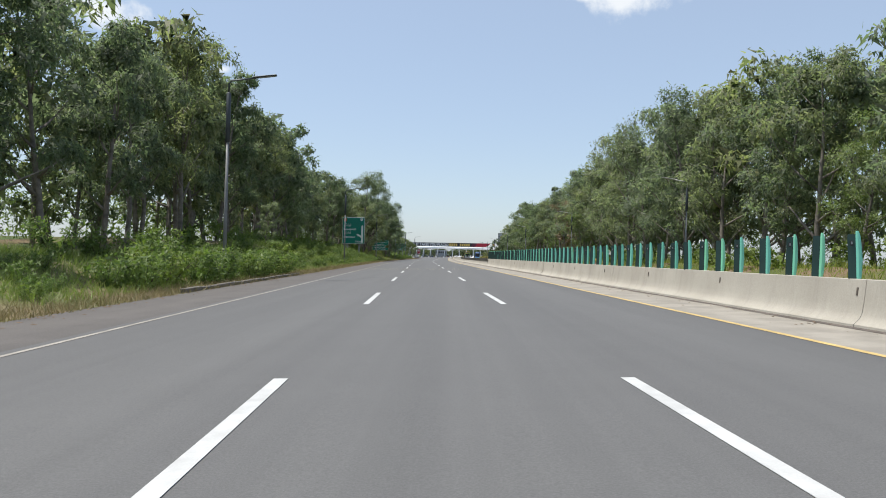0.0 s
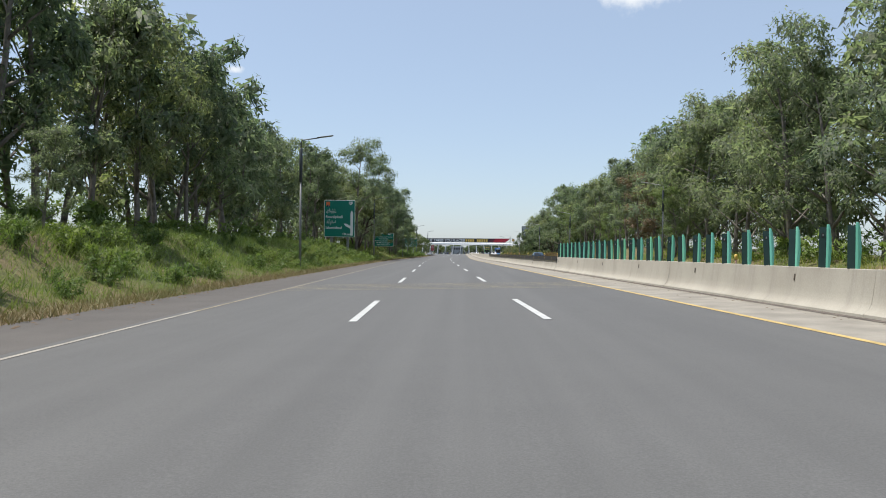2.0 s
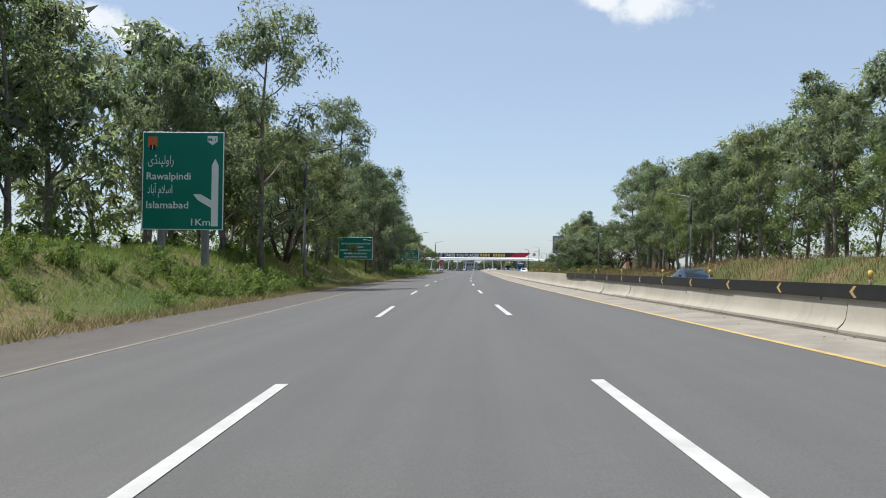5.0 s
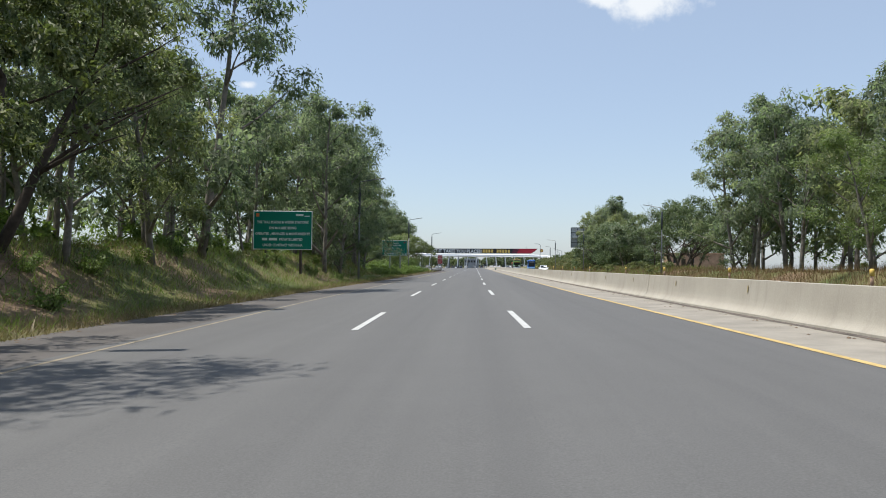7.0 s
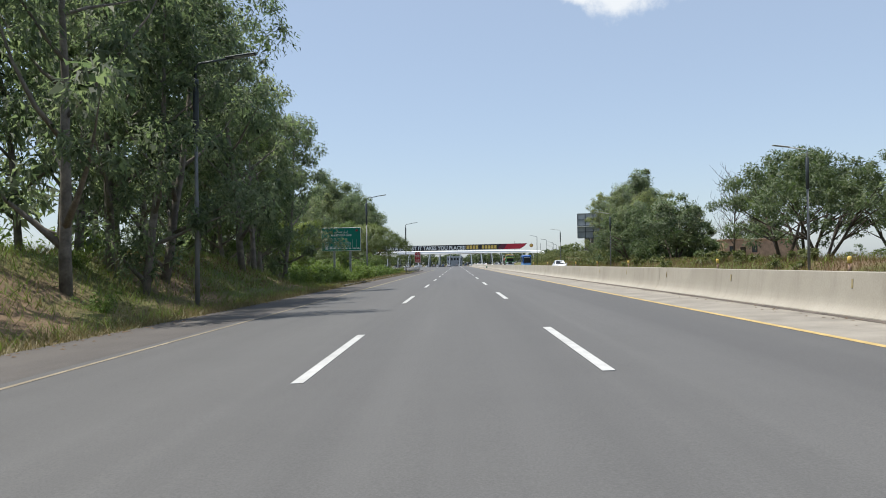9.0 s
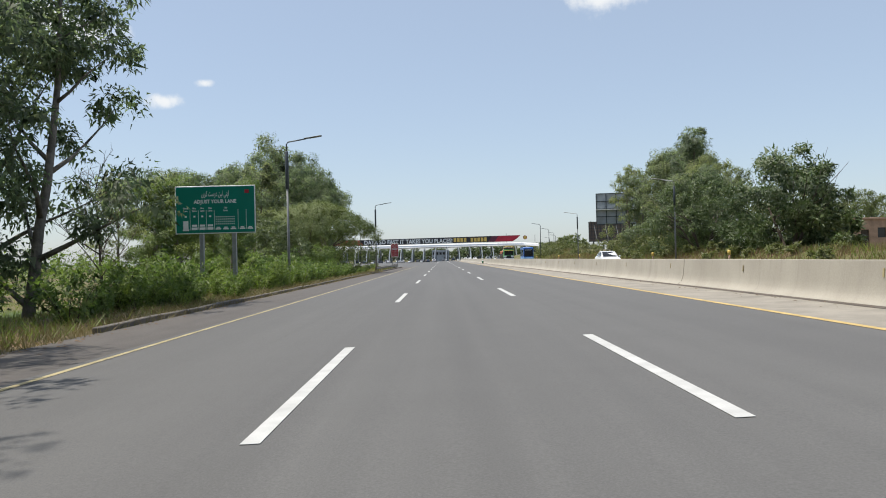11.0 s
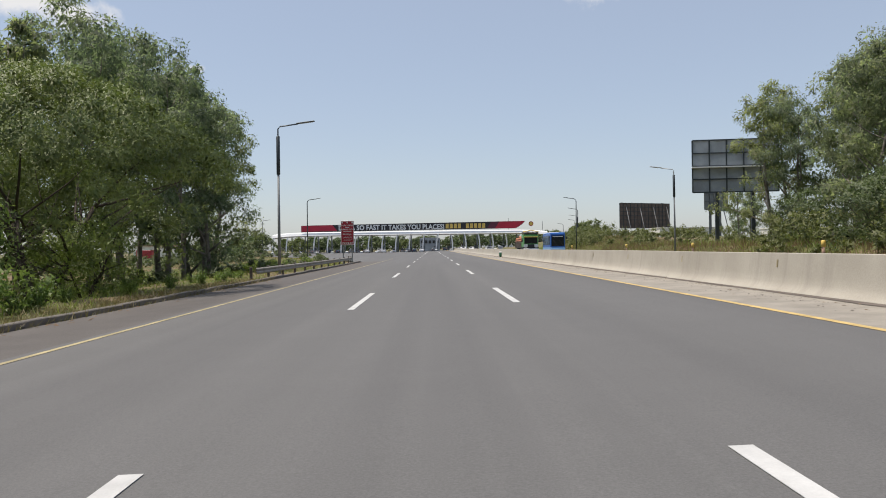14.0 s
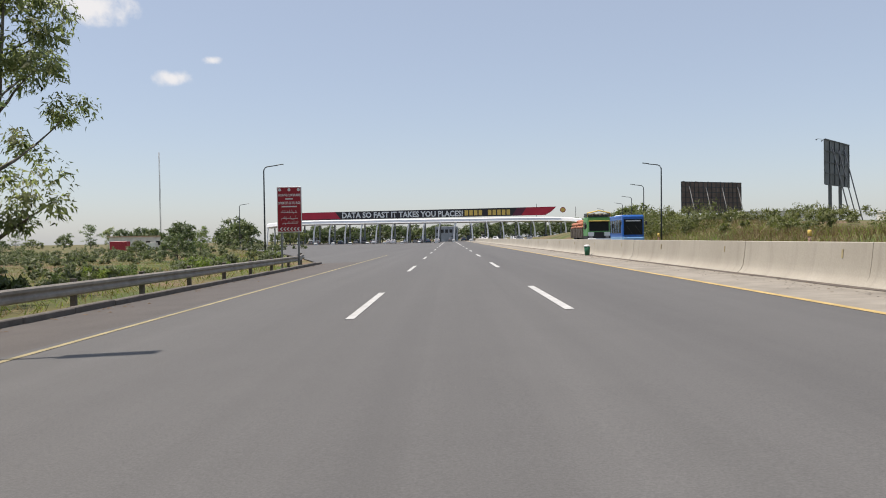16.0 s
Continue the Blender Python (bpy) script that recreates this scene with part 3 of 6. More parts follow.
def script_strokes(name, x0, x1, z, h, mat, parent, seed, y=-0.012):
    """Flowing script that cannot be lettered: short strokes, bowls and dots of its size."""
    rnd = random.Random(seed)
    bm = bmesh.new()
    x = x1
    while x > x0 + 0.04:
        w = min(rnd.uniform(0.1, 0.26) * h * 2, x - x0)
        box(bm, x - w, x, y - 0.003, y, z, z + 0.14 * h)
        k = rnd.random()
        if k < 0.5:
            box(bm, x - 0.09 * h, x, y - 0.003, y, z + 0.14 * h, z + h * rnd.uniform(0.6, 1.0))
        elif k < 0.75:
            box(bm, x - w, x - w + 0.09 * h, y - 0.003, y, z - 0.35 * h, z)
        else:
            box(bm, x - w * 0.6, x - w * 0.6 + 0.12 * h, y - 0.003, y, z + 0.4 * h, z + 0.52 * h)
        x -= w + 0.05 * h
    return tagged(part(name, bm, mat, parent), kind="stuff")


def road_sign(label, x, y, w, h, z0, posts, post_w, face, post_mat, turn=0, frame_mat=None):
    """Board with a pale rim on posts; its own origin lies at the foot, in the middle."""
    gz = ground_z(x, y)
    t = thing("road_sign", label, "road sign", pose(x, y, gz, 0, 0, turn))
    b0 = z0 - gz
    part("rim", boxes((-w / 2, w / 2, 0.0, 0.04, b0, b0 + h), bevel=0.012), frame_mat or M_SIGN_WHITE, t)
    e = 0.05
    part("board", boxes((-w / 2 + e, w / 2 - e, -0.006, 0.02, b0 + e, b0 + h - e)), face, t)
    part("back", boxes((-w / 2 + 0.02, w / 2 - 0.02, 0.04, 0.05, b0 + 0.02, b0 + h - 0.02)), M_SIGN_BACK, t)
    for px in posts:
        part("post", boxes((px - post_w / 2, px + post_w / 2, 0.055, 0.055 + post_w, -0.4, b0 + h * 0.9), bevel=0.01), post_mat, t)
    return t, b0


s1, b0 = road_sign("large green direction sign with white lettering on two grey posts", -13.75, 145.0, 4.25, 5.1, 3.19, (-1.15, 1.15), 0.32, M_SIGN_GREEN, M_POLE)
letters("lettering", "Rawalpindi", 0.52, M_SIGN_WHITE, s1, -1.93, b0 + 2.62, width=2.3, bold=0.006)
letters("lettering", "Islamabad", 0.52, M_SIGN_WHITE, s1, -1.93, b0 + 1.12, width=2.2, bold=0.006)
letters("lettering", "1Km", 0.5, M_SIGN_WHITE, s1, 0.35, b0 + 0.24, width=1.0, bold=0.006)
letters("script", "\uFBFC\uFB89\uFEE8\uFB59\uFEDF\uFEED\uFE8D\uFEAD", 0.62, M_SIGN_WHITE, s1, -1.85, b0 + 3.42, width=1.35, bold=0.004)
letters("script", "\uFEA9\uFE8E\uFE91\uFE81 \uFEE1\uFEFC\uFEB3\uFE8D", 0.62, M_SIGN_WHITE, s1, -1.85, b0 + 1.9, width=1.3, bold=0.004)
bm = bmesh.new()
for poly in ([(1.5, 0.2), (1.86, 0.2), (1.86, 3.35), (1.68, 3.72), (1.5, 3.35)], [(1.5, 1.15), (1.5, 1.55), (0.95, 1.86), (0.55, 1.86), (0.8, 1.55)]):
    bm.faces.new([bm.verts.new((px, -0.012, b0 + pz)) for px, pz in poly])
part("arrow", bm, M_SIGN_WHITE, s1)
bm = bmesh.new()
bm.faces.new([bm.verts.new((1.52 + 0.26 * px, -0.012, b0 + 4.66 + 0.24 * pz)) for px, pz in ((-1, 1), (1, 1), (1, -0.2), (0, -1), (-1, -0.2))])
part("shield", bm, M_SIGN_WHITE, s1)
letters("shield_lettering", "M-1", 0.26, M_SIGN_GREEN, s1, 1.52, b0 + 4.62, y=-0.018, align="CENTER", width=0.4, bold=0.004)
bars("emblem", [(-1.85, -1.35, b0 + 4.3, b0 + 4.85)], M_SIGN_ORANGE, s1)
bars("emblem_base", [(-1.75, -1.45, b0 + 4.16, b0 + 4.42)], M_BLACK, s1, y=-0.02)
bars("emblem_road", [(-1.62, -1.58, b0 + 4.18, b0 + 4.4)], M_SIGN_WHITE, s1, y=-0.026)

s2, b0 = road_sign("wide green notice sign with lines of white lettering on brown posts", -12.78, 201.0, 4.3, 2.8, 2.36, (-1.25, 1.3), 0.17, M_SIGN_GREEN, M_BARK_DARK)
letters("lettering", "THE TOLL PLAZAS & WEIGH STATIONS", 0.26, M_SIGN_WHITE, s2, 0, b0 + 1.9, align="CENTER", width=3.75, bold=0.006)
letters("lettering", "ON M-2 ARE BEING", 0.26, M_SIGN_WHITE, s2, 0, b0 + 1.48, align="CENTER", width=2.0, bold=0.006)
letters("lettering", "OPERATED , MANAGED & MAINTAINED BY", 0.26, M_SIGN_WHITE, s2, 0, b0 + 1.06, align="CENTER", width=4.0, bold=0.006)
bars("lettering_bar", [(-1.5, -1.12, b0 + 0.66, b0 + 0.84), (-1.0, -0.4, b0 + 0.66, b0 + 0.84)], M_SIGN_WHITE, s2)
letters("lettering", "PRIVATE LIMITED", 0.26, M_SIGN_WHITE, s2, -0.25, b0 + 0.65, width=1.7, bold=0.006)
letters("lettering", "UNDER CONTRACT WITH NHA", 0.26, M_SIGN_WHITE, s2, 0, b0 + 0.24, align="CENTER", width=2.9, bold=0.006)
bars("emblem", [(-1.95, -1.72, b0 + 2.38, b0 + 2.62)], M_SIGN_ORANGE, s2)
bars("operator_mark", [(0.95, 1.5, b0 + 2.44, b0 + 2.58), (1.58, 1.95, b0 + 2.4, b0 + 2.46)], M_SIGN_WHITE, s2)

s3, b0 = road_sign("green lane guidance sign with white pictograms on two posts", -11.8, 267.5, 4.06, 2.42, 2.83, (-0.75, 0.9), 0.2, M_SIGN_GREEN, M_SIGN_BACK)
letters("lettering", "ADJUST YOUR LANE", 0.26, M_SIGN_WHITE, s3, 0.0, b0 + 1.54, align="CENTER", width=2.15, bold=0.008)
letters("script", "\uFB9F\uFBFE\uFEAE\uFB90 \uFE96\uFEB3\uFEAD\uFEA9 \uFEE6\uFBFF\uFEDF \uFBFD\uFEE8\uFB58\uFE8D", 0.38, M_SIGN_WHITE, s3, -0.7, b0 + 1.9, width=1.4, bold=0.004)
for i, (px, word) in enumerate(((-1.5, "Truck"), (-1.06, "Bus"), (-0.66, "Bus"), (-0.26, "Bus"), (0.52, "Car"))):
    letters("small_lettering", word, 0.12, M_SIGN_WHITE, s3, px, b0 + 1.26, align="CENTER", bold=0.003)
    letters("small_lettering", "Lane", 0.12, M_SIGN_WHITE, s3, px, b0 + 1.13, align="CENTER", bold=0.003)
    if i < 4:
        bars("lane_number", [(px - 0.05, px + 0.05, b0 + 0.84, b0 + 0.93)], M_SIGN_WHITE, s3)
bars("lane_line", [(-1.29, -1.27, b0 + 0.2, b0 + 1.2), (-0.87, -0.85, b0 + 0.2, b0 + 1.2), (-0.47, -0.45, b0 + 0.2, b0 + 1.2), (-0.06, -0.04, b0 + 0.2, b0 + 1.2), (1.14, 1.16, b0 + 0.2, b0 + 1.2), (1.55, 1.57, b0 + 0.2, b0 + 1.2)], M_SIGN_WHITE, s3)
bars("truck_pictogram", [(-1.63, -1.37, b0 + 0.22, b0 + 0.66), (-1.66, -1.34, b0 + 0.16, b0 + 0.24)], M_SIGN_WHITE, s3)
for px in (-1.06, -0.66, -0.26):
    bars("bus_pictogram", [(px - 0.15, px + 0.15, b0 + 0.2, b0 + 0.33), (px - 0.13, px + 0.13, b0 + 0.37, b0 + 0.47)], M_SIGN_WHITE, s3)
for px in (0.14, 0.52, 0.9, 1.36, 1.76):
    bars("car_pictogram", [(px - 0.14, px + 0.14, b0 + 0.2, b0 + 0.27), (px - 0.09, px + 0.09, b0 + 0.28, b0 + 0.34)], M_SIGN_WHITE, s3)
bars("booth_dots", [(0.02 + 0.1 * i, 0.07 + 0.1 * i, b0 + zz, b0 + zz + 0.05) for i in range(10) for zz in (0.46, 0.58, 0.7, 0.82)], M_SIGN_WHITE, s3)
bars("emblem", [(1.5, 1.72, b0 + 2.02, b0 + 2.2)], M_SIGN_RED, s3)

s4, b0 = road_sign("tall red toll notice sign with white lettering on two posts", -9.5, 374.6, 1.45, 2.68, 1.76, (-0.5, 0.5), 0.1, M_SIGN_RED, M_POLE)
letters("lettering", "NON M-TAG / LOW BALANCE", 0.2, M_SIGN_WHITE, s4, 0, b0 + 2.12, align="CENTER", width=1.3, bold=0.006)
letters("lettering", "EXTREME LEFT ON TOLL PLAZA", 0.2, M_SIGN_WHITE, s4, 0, b0 + 1.66, align="CENTER", width=1.32, bold=0.006)
bars("lettering_bar", [(-0.22, 0.22, b0 + 1.93, b0 + 2.0), (-0.45, 0.45, b0 + 1.48, b0 + 1.55)], M_SIGN_WHITE, s4)
script_strokes("script", -0.5, 0.45, b0 + 1.15, 0.2, M_SIGN_WHITE, s4, 1)
script_strokes("script", -0.5, 0.5, b0 + 0.8, 0.2, M_SIGN_WHITE, s4, 2)
script_strokes("script", -0.45, 0.5, b0 + 0.52, 0.2, M_SIGN_WHITE, s4, 4)
bm = bmesh.new()
for i in range(6):
    ox = -0.58 + 0.2 * i
    for poly in ([(ox, 0.2), (ox + 0.1, 0.3), (ox + 0.18, 0.3), (ox + 0.08, 0.2)], [(ox, 0.2), (ox + 0.08, 0.2), (ox + 0.18, 0.1), (ox + 0.1, 0.1)]):
        bm.faces.new([bm.verts.new((px, -0.012, b0 + pz)) for px, pz in poly])
part("chevron_row", bm, M_SIGN_WHITE, s4)
for ox in (-0.55, 0.0, 0.55):
    bm = bmesh.new()
    bmesh.ops.create_circle(bm, cap_ends=True, radius=0.09, segments=14, matrix=pose(ox, -0.012, b0 + 2.5, 90, 0, 0))
    part("emblem", bm, M_SIGN_WHITE, s4)


# ---- toll plaza ----
PY = 608.0
plaza = thing("toll_plaza", "long white toll plaza canopy on slim leaning piers", "toll plaza", pose(0, PY, 0) @ Matrix.Diagonal((0.96, 0.96, 0.96, 1)))
X0, X1, NB = -69.0, 50.0, 21
bm = bmesh.new()
sect = [(-6, 7.4), (-5.6, 8.5), (-3, 8.9), (3, 8.9), (5.6, 8.5), (6, 7.4), (3, 7.1), (-3, 7.1)]
ends = []
for i in range(31):
    u = i / 30
    x = X0 + (X1 - X0) * u
    drop = 0.9 * (abs(2 * u - 1) ** 10)
    ends.append([bm.verts.new((x, py, pz - drop)) for py, pz in sect])
for i in range(30):
    for k in range(8):
        bm.faces.new((ends[i][k], ends[i][(k + 1) % 8], ends[i + 1][(k + 1) % 8], ends[i + 1][k]))
bm.faces.new(ends[0])
bm.faces.new(list(reversed(ends[-1])))
part("roof", bm, M_CANOPY, plaza)
for i in range(NB):
    x = X0 + 0.6 + (X1 - X0 - 1.2) * i / (NB - 1)
    for yy in (-5.3, 5.0):
        lean = 0.6 if x < 4 else -0.5
        # white front piers; the back row's grey paints in the canopy's shade
        part("pier", tubes("pier", M_CANOPY, ([(x - lean, yy, -2.2), (x - lean, yy, 1.8), (x - lean * 0.75, yy, 4.2), (x - lean * 0.25, yy, 6.0), (x + lean * 0.6, yy, 7.6)], [0.3, 0.3, 0.29, 0.28, 0.28]), n=8) if yy < 0 else tubes("pier", M_GREY_AND_PIER_SHADE, ([(x, yy, -2.2), (x, yy, 7.4)], 0.3), n=6), None, plaza)
    if 1 < i < NB - 1:
        part("booth", boxes((x - 1.6, x - 0.2, -2.0, 2.0, -2.0, 2.3), bevel=0.08), M_BOOTH, plaza)
nose_white = boxes((-0.55, 0.55, -1.2, 0.0, -2.2, 0.75), bevel=0.15)
nose_me = from_bm("nose", nose_white, M_SIGN_WHITE)
stripe_me = from_bm("nose_stripe", boxes((-0.57, 0.57, -1.22, -0.8, -0.2, 0.0), (-0.57, 0.57, -1.22, -0.8, 0.25, 0.45)), M_BLACK)
island_me = from_bm("island", boxes((-0.6, 0.6, 0.0, 50.0, -2.2, 0.2), bevel=0.05), M_KERB)
for i in range(1, NB - 1):
    x = X0 + 0.6 + (X1 - X0 - 1.2) * i / (NB - 1) - 0.9
    zz = road_z(x, PY) / 0.96 if x < 8 else 0.15
    part("island", island_me, None, plaza, at=pose(x, -32, zz))
    part("nose", nose_me, None, plaza, at=pose(x, -32, zz), label="white island nose with black stripes")
    part("nose_stripe", stripe_me, None, plaza, at=pose(x, -32, zz))
part("control_room", boxes((-6, 3.5, 24, 32, -1, 6.2), bevel=0.1), M_GREY_AND_PIER_SHADE, plaza, "grey control building behind the lanes")
for i in range(5):
    part("control_window", boxes((-5.4 + 1.8 * i, -4.2 + 1.8 * i, 23.9, 24.0, 3.6, 5.0)), M_GLASS_DARK, plaza)
for x, h in ((33.5, 4.5), (48.5, 3.2), (-20, 2.0)):
    part("aerial", tubes("aerial", M_POLE_DARK, ([(x, 0, 8.8), (x, 0, 9.5 + h)], 0.1), n=5), None, plaza)
bm = bmesh.new()
for poly in ([(-56.5, 8.85), (36.2, 9.45), (38.6, 10.9), (40.3, 12.55), (-52, 11.8), (-56.5, 11.7)],):
    a = [bm.verts.new((px, -5.9, pz)) for px, pz in poly]
    b = [bm.verts.new((px, -5.6, pz)) for px, pz in poly]
    bm.faces.new(a)
    bm.faces.new(list(reversed(b)))
    for k in range(len(a)):
        bm.faces.new((a[k], b[k], b[(k + 1) % len(a)], a[(k + 1) % len(a)]))
part("banner", bm, M_BANNER_DARK, plaza, "long black and red advertising banner")
for poly in (((-56.4, 9.15), (-41, 9.25), (-43, 11.85), (-56.4, 11.65)), ((27, 9.43), (36.1, 9.5), (38.5, 10.9), (40.1, 12.48), (29, 12.4))):
    bm = bmesh.new()
    bm.faces.new([bm.verts.new((px, -5.91, pz)) for px, pz in poly])
    part("banner_end", bm, M_BANNER_RED, plaza, "deep red end of the banner")
letters("lettering", "DATA SO FAST IT TAKES YOU PLACES!", 2.95, M_SIGN_WHITE, plaza, -40.5, 9.55, y=-5.93, width=45.5, bold=0.09)
bm = bmesh.new()
bm.faces.new([bm.verts.new((px, -5.91, pz)) for px, pz in ((23.5, 9.4), (26.95, 9.43), (28.95, 12.4), (25.5, 12.35))])
part("banner_shade", bm, M_BANNER_PLUM, plaza, "dark plum band before the red end")
bars("lettering_bar", [(5.8 + 1.75 * i, 7.1 + 1.75 * i, 9.75, 11.75) for i in range(11) if i not in (4, 10)] , M_GOLD, plaza, y=-5.93)
bm = bmesh.new()
bmesh.ops.create_circle(bm, cap_ends=True, radius=1.05, segments=20, matrix=pose(42.7, -5.92, 11.3, 90, 0, 0))
part("roundel", bm, M_SIGN_RED, plaza, "dark red round emblem")
bm = bmesh.new()
bmesh.ops.create_circle(bm, cap_ends=True, radius=0.75, segments=20, matrix=pose(42.7, -5.95, 11.3, 90, 0, 0))
part("roundel_face", bm, M_GOLD, plaza)


# ---- billboards ----
def billboard(label, w, h, z0, mat, legs, braces, panels):
    t = thing("billboard", label, "billboard")
    part("sheet", boxes((-w / 2, w / 2, 0.0, 0.06, z0, z0 + h)), mat, t)
    for i in range(panels[0] + 1):
        x = -w / 2 + w * i / panels[0]
        part("rib", boxes((x - 0.07, x + 0.07, -0.1, 0.0, z0, z0 + h)), M_POLE_DARK, t)
    for i in range(panels[1] + 1):
        z = z0 + h * i / panels[1]
        part("rail", boxes((-w / 2, w / 2, -0.16, -0.1, z - 0.07, z + 0.07)), M_POLE_DARK, t)
    for x in legs:
        part("leg", boxes((x - 0.2, x + 0.2, 0.08, 0.48, -1, z0 + h * 0.8)), M_POLE_DARK, t)
    for x in braces:
        part("brace", tubes("brace", M_POLE, ([(x, -0.2, z0 + h * 0.85), (x + 0.6, -3.2, -0.8)], 0.09)), None, t)
    for i in range(5):
        x = -w / 2 + w * (i + 0.5) / 5
        part("floodlight", tubes("floodlight", M_POLE_DARK, ([(x, 0.06, z0 + h), (x, 1.2, z0 + h + 0.25), (x, 1.5, z0 + h + 0.12)], [0.03, 0.03, 0.1])), None, t)
    return t


bb1 = billboard("grey steel-backed billboard on posts seen from behind", 9.5, 6.0, 6.5, M_GREY_AND_PIER_SHADE, (-2, 2), (), (5, 4))
part("walkway", boxes((-4.9, 4.9, -0.7, -0.1, 9.3, 9.42)), M_SIGN_WHITE, bb1, "white catwalk")
bb1.matrix_basis = pose(34.85, 376.4, 0.75, 0, 0, -8)
bb2 = billboard("broad brown billboard seen from behind with slanting braces", 18.5, 7.2, 5.6, M_BOARD_DARK, (-7, -2.5, 2.5, 7), (-7, -2, 3, 8), (14, 6))
bb2.matrix_basis = pose(61.9, 508.5, 0.6, 0, 0, 25)
bb3 = billboard("tall grey billboard on leaning steel struts seen edge-on", 12.0, 6.6, 7.4, M_BOARD_SLATE, (-2.5, 2.5), (-3.0, 0.0, 3.0), (5, 4))
bb3.matrix_basis = pose(58.7, 445.0, 0.8, 0, 0, 47)


# ---- trees ----
def leaf_mesh(name, centres, radii, count, length, width, mat, rnd, droop=0.6, squash=0.8, shell=0.5, hubs=None, inner=0):
    """Many small leaves in clumps, each a slender triangle, over fewer broad sprays inside the clump. Each clump is shaded as one rounded mass."""
    r = np.random.RandomState(rnd)
    c = np.asarray(centres, float)
    hub = c if hubs is None else np.asarray(hubs, float)
    total = count + inner
    idx = r.randint(0, len(c), total)
    d = r.normal(size=(total, 3))
    d /= np.linalg.norm(d, axis=1)[:, None]
    deep = np.arange(total) >= count
    reach = (shell + (1 - shell) * r.rand(total)) ** 0.6 * (0.35 + 0.65 * r.rand(total) ** 0.5)
    rad = np.asarray(radii)[idx] * np.where(deep, 0.55 * r.rand(total), reach)
    p = c[idx] + d * rad[:, None] * np.array([1, 1, squash])
    axis = r.normal(size=(total, 3)) * (1 - droop)
    axis[:, 2] -= droop
    axis += d * 0.4
    axis /= np.linalg.norm(axis, axis=1)[:, None]
    side = np.cross(axis, r.normal(size=(total, 3)))
    side /= np.linalg.norm(side, axis=1)[:, None] + 1e-9
    L = length * np.where(deep, 1.7, 1.0)[:, None] * (0.6 + 0.8 * r.rand(total))[:, None]
    W = width * np.where(deep, 2.4, 1.0)[:, None] * (0.6 + 0.8 * r.rand(total))[:, None]
    nrm = np.cross(axis, side)
    out = p - hub[idx] + d * 0.15
    out /= np.linalg.norm(out, axis=1)[:, None] + 1e-9
    turn = (np.einsum("ij,ij->i", nrm, out) < 0)[:, None]
    a, b = p + side * W * 0.5, p - side * W * 0.5 + nrm * W * 0.2
    v = np.stack([np.where(turn, b, a), np.where(turn, a, b), p + axis * L], 1)
    flat = np.cross(v[:, 1] - v[:, 0], v[:, 2] - v[:, 0])
    flat /= np.linalg.norm(flat, axis=1)[:, None] + 1e-9
    flat *= np.sign(np.einsum("ij,ij->i", flat, out))[:, None]
    soft = out * 0.62 + flat * 0.6
    soft /= np.linalg.norm(soft, axis=1)[:, None] + 1e-9
    me = bpy.data.meshes.new(name)
    me.vertices.add(3 * total)
    me.vertices.foreach_set("co", v.ravel())
    me.loops.add(3 * total)
    me.loops.foreach_set("vertex_index", np.arange(3 * total))
    me.polygons.add(total)
    me.polygons.foreach_set("loop_start", np.arange(total) * 3)
    me.materials.append(mat)
    me.update(calc_edges=True)
    me.polygons.foreach_set("use_smooth", np.ones(total, dtype=bool))
    me.normals_split_custom_set(np.repeat(soft, 3, axis=0).tolist())
    return me


def limb(rnd, p, d, length, steps, wander, lift):
    pts = [Vector(p)]
    d = Vector(d).normalized()
    for _ in range(steps):
        d = (d + Vector((rnd.uniform(-1, 1), rnd.uniform(-1, 1), rnd.uniform(-0.6, 0.6))) * wander + Vector((0, 0, lift))).normalized()
        pts.append(pts[-1] + d * length / steps)
    return pts


def lobe(rnd, q, R, cents, rads, hubs, n=6):
    """One billow of a crown: clumps gathered over the top and sides of a hub."""
    for _ in range(n):
        a, up = rnd.uniform(0, 6.283), rnd.uniform(-0.45, 1.0)
        flat = math.sqrt(max(0.0, 1 - up * up))
        cents.append(q + Vector((flat * math.cos(a), flat * math.sin(a), up * 0.9)) * R * rnd.uniform(0.45, 0.75))
        rads.append(R * rnd.uniform(0.4, 0.64))
        hubs.append(q - Vector((0, 0, 0.35 * R)))


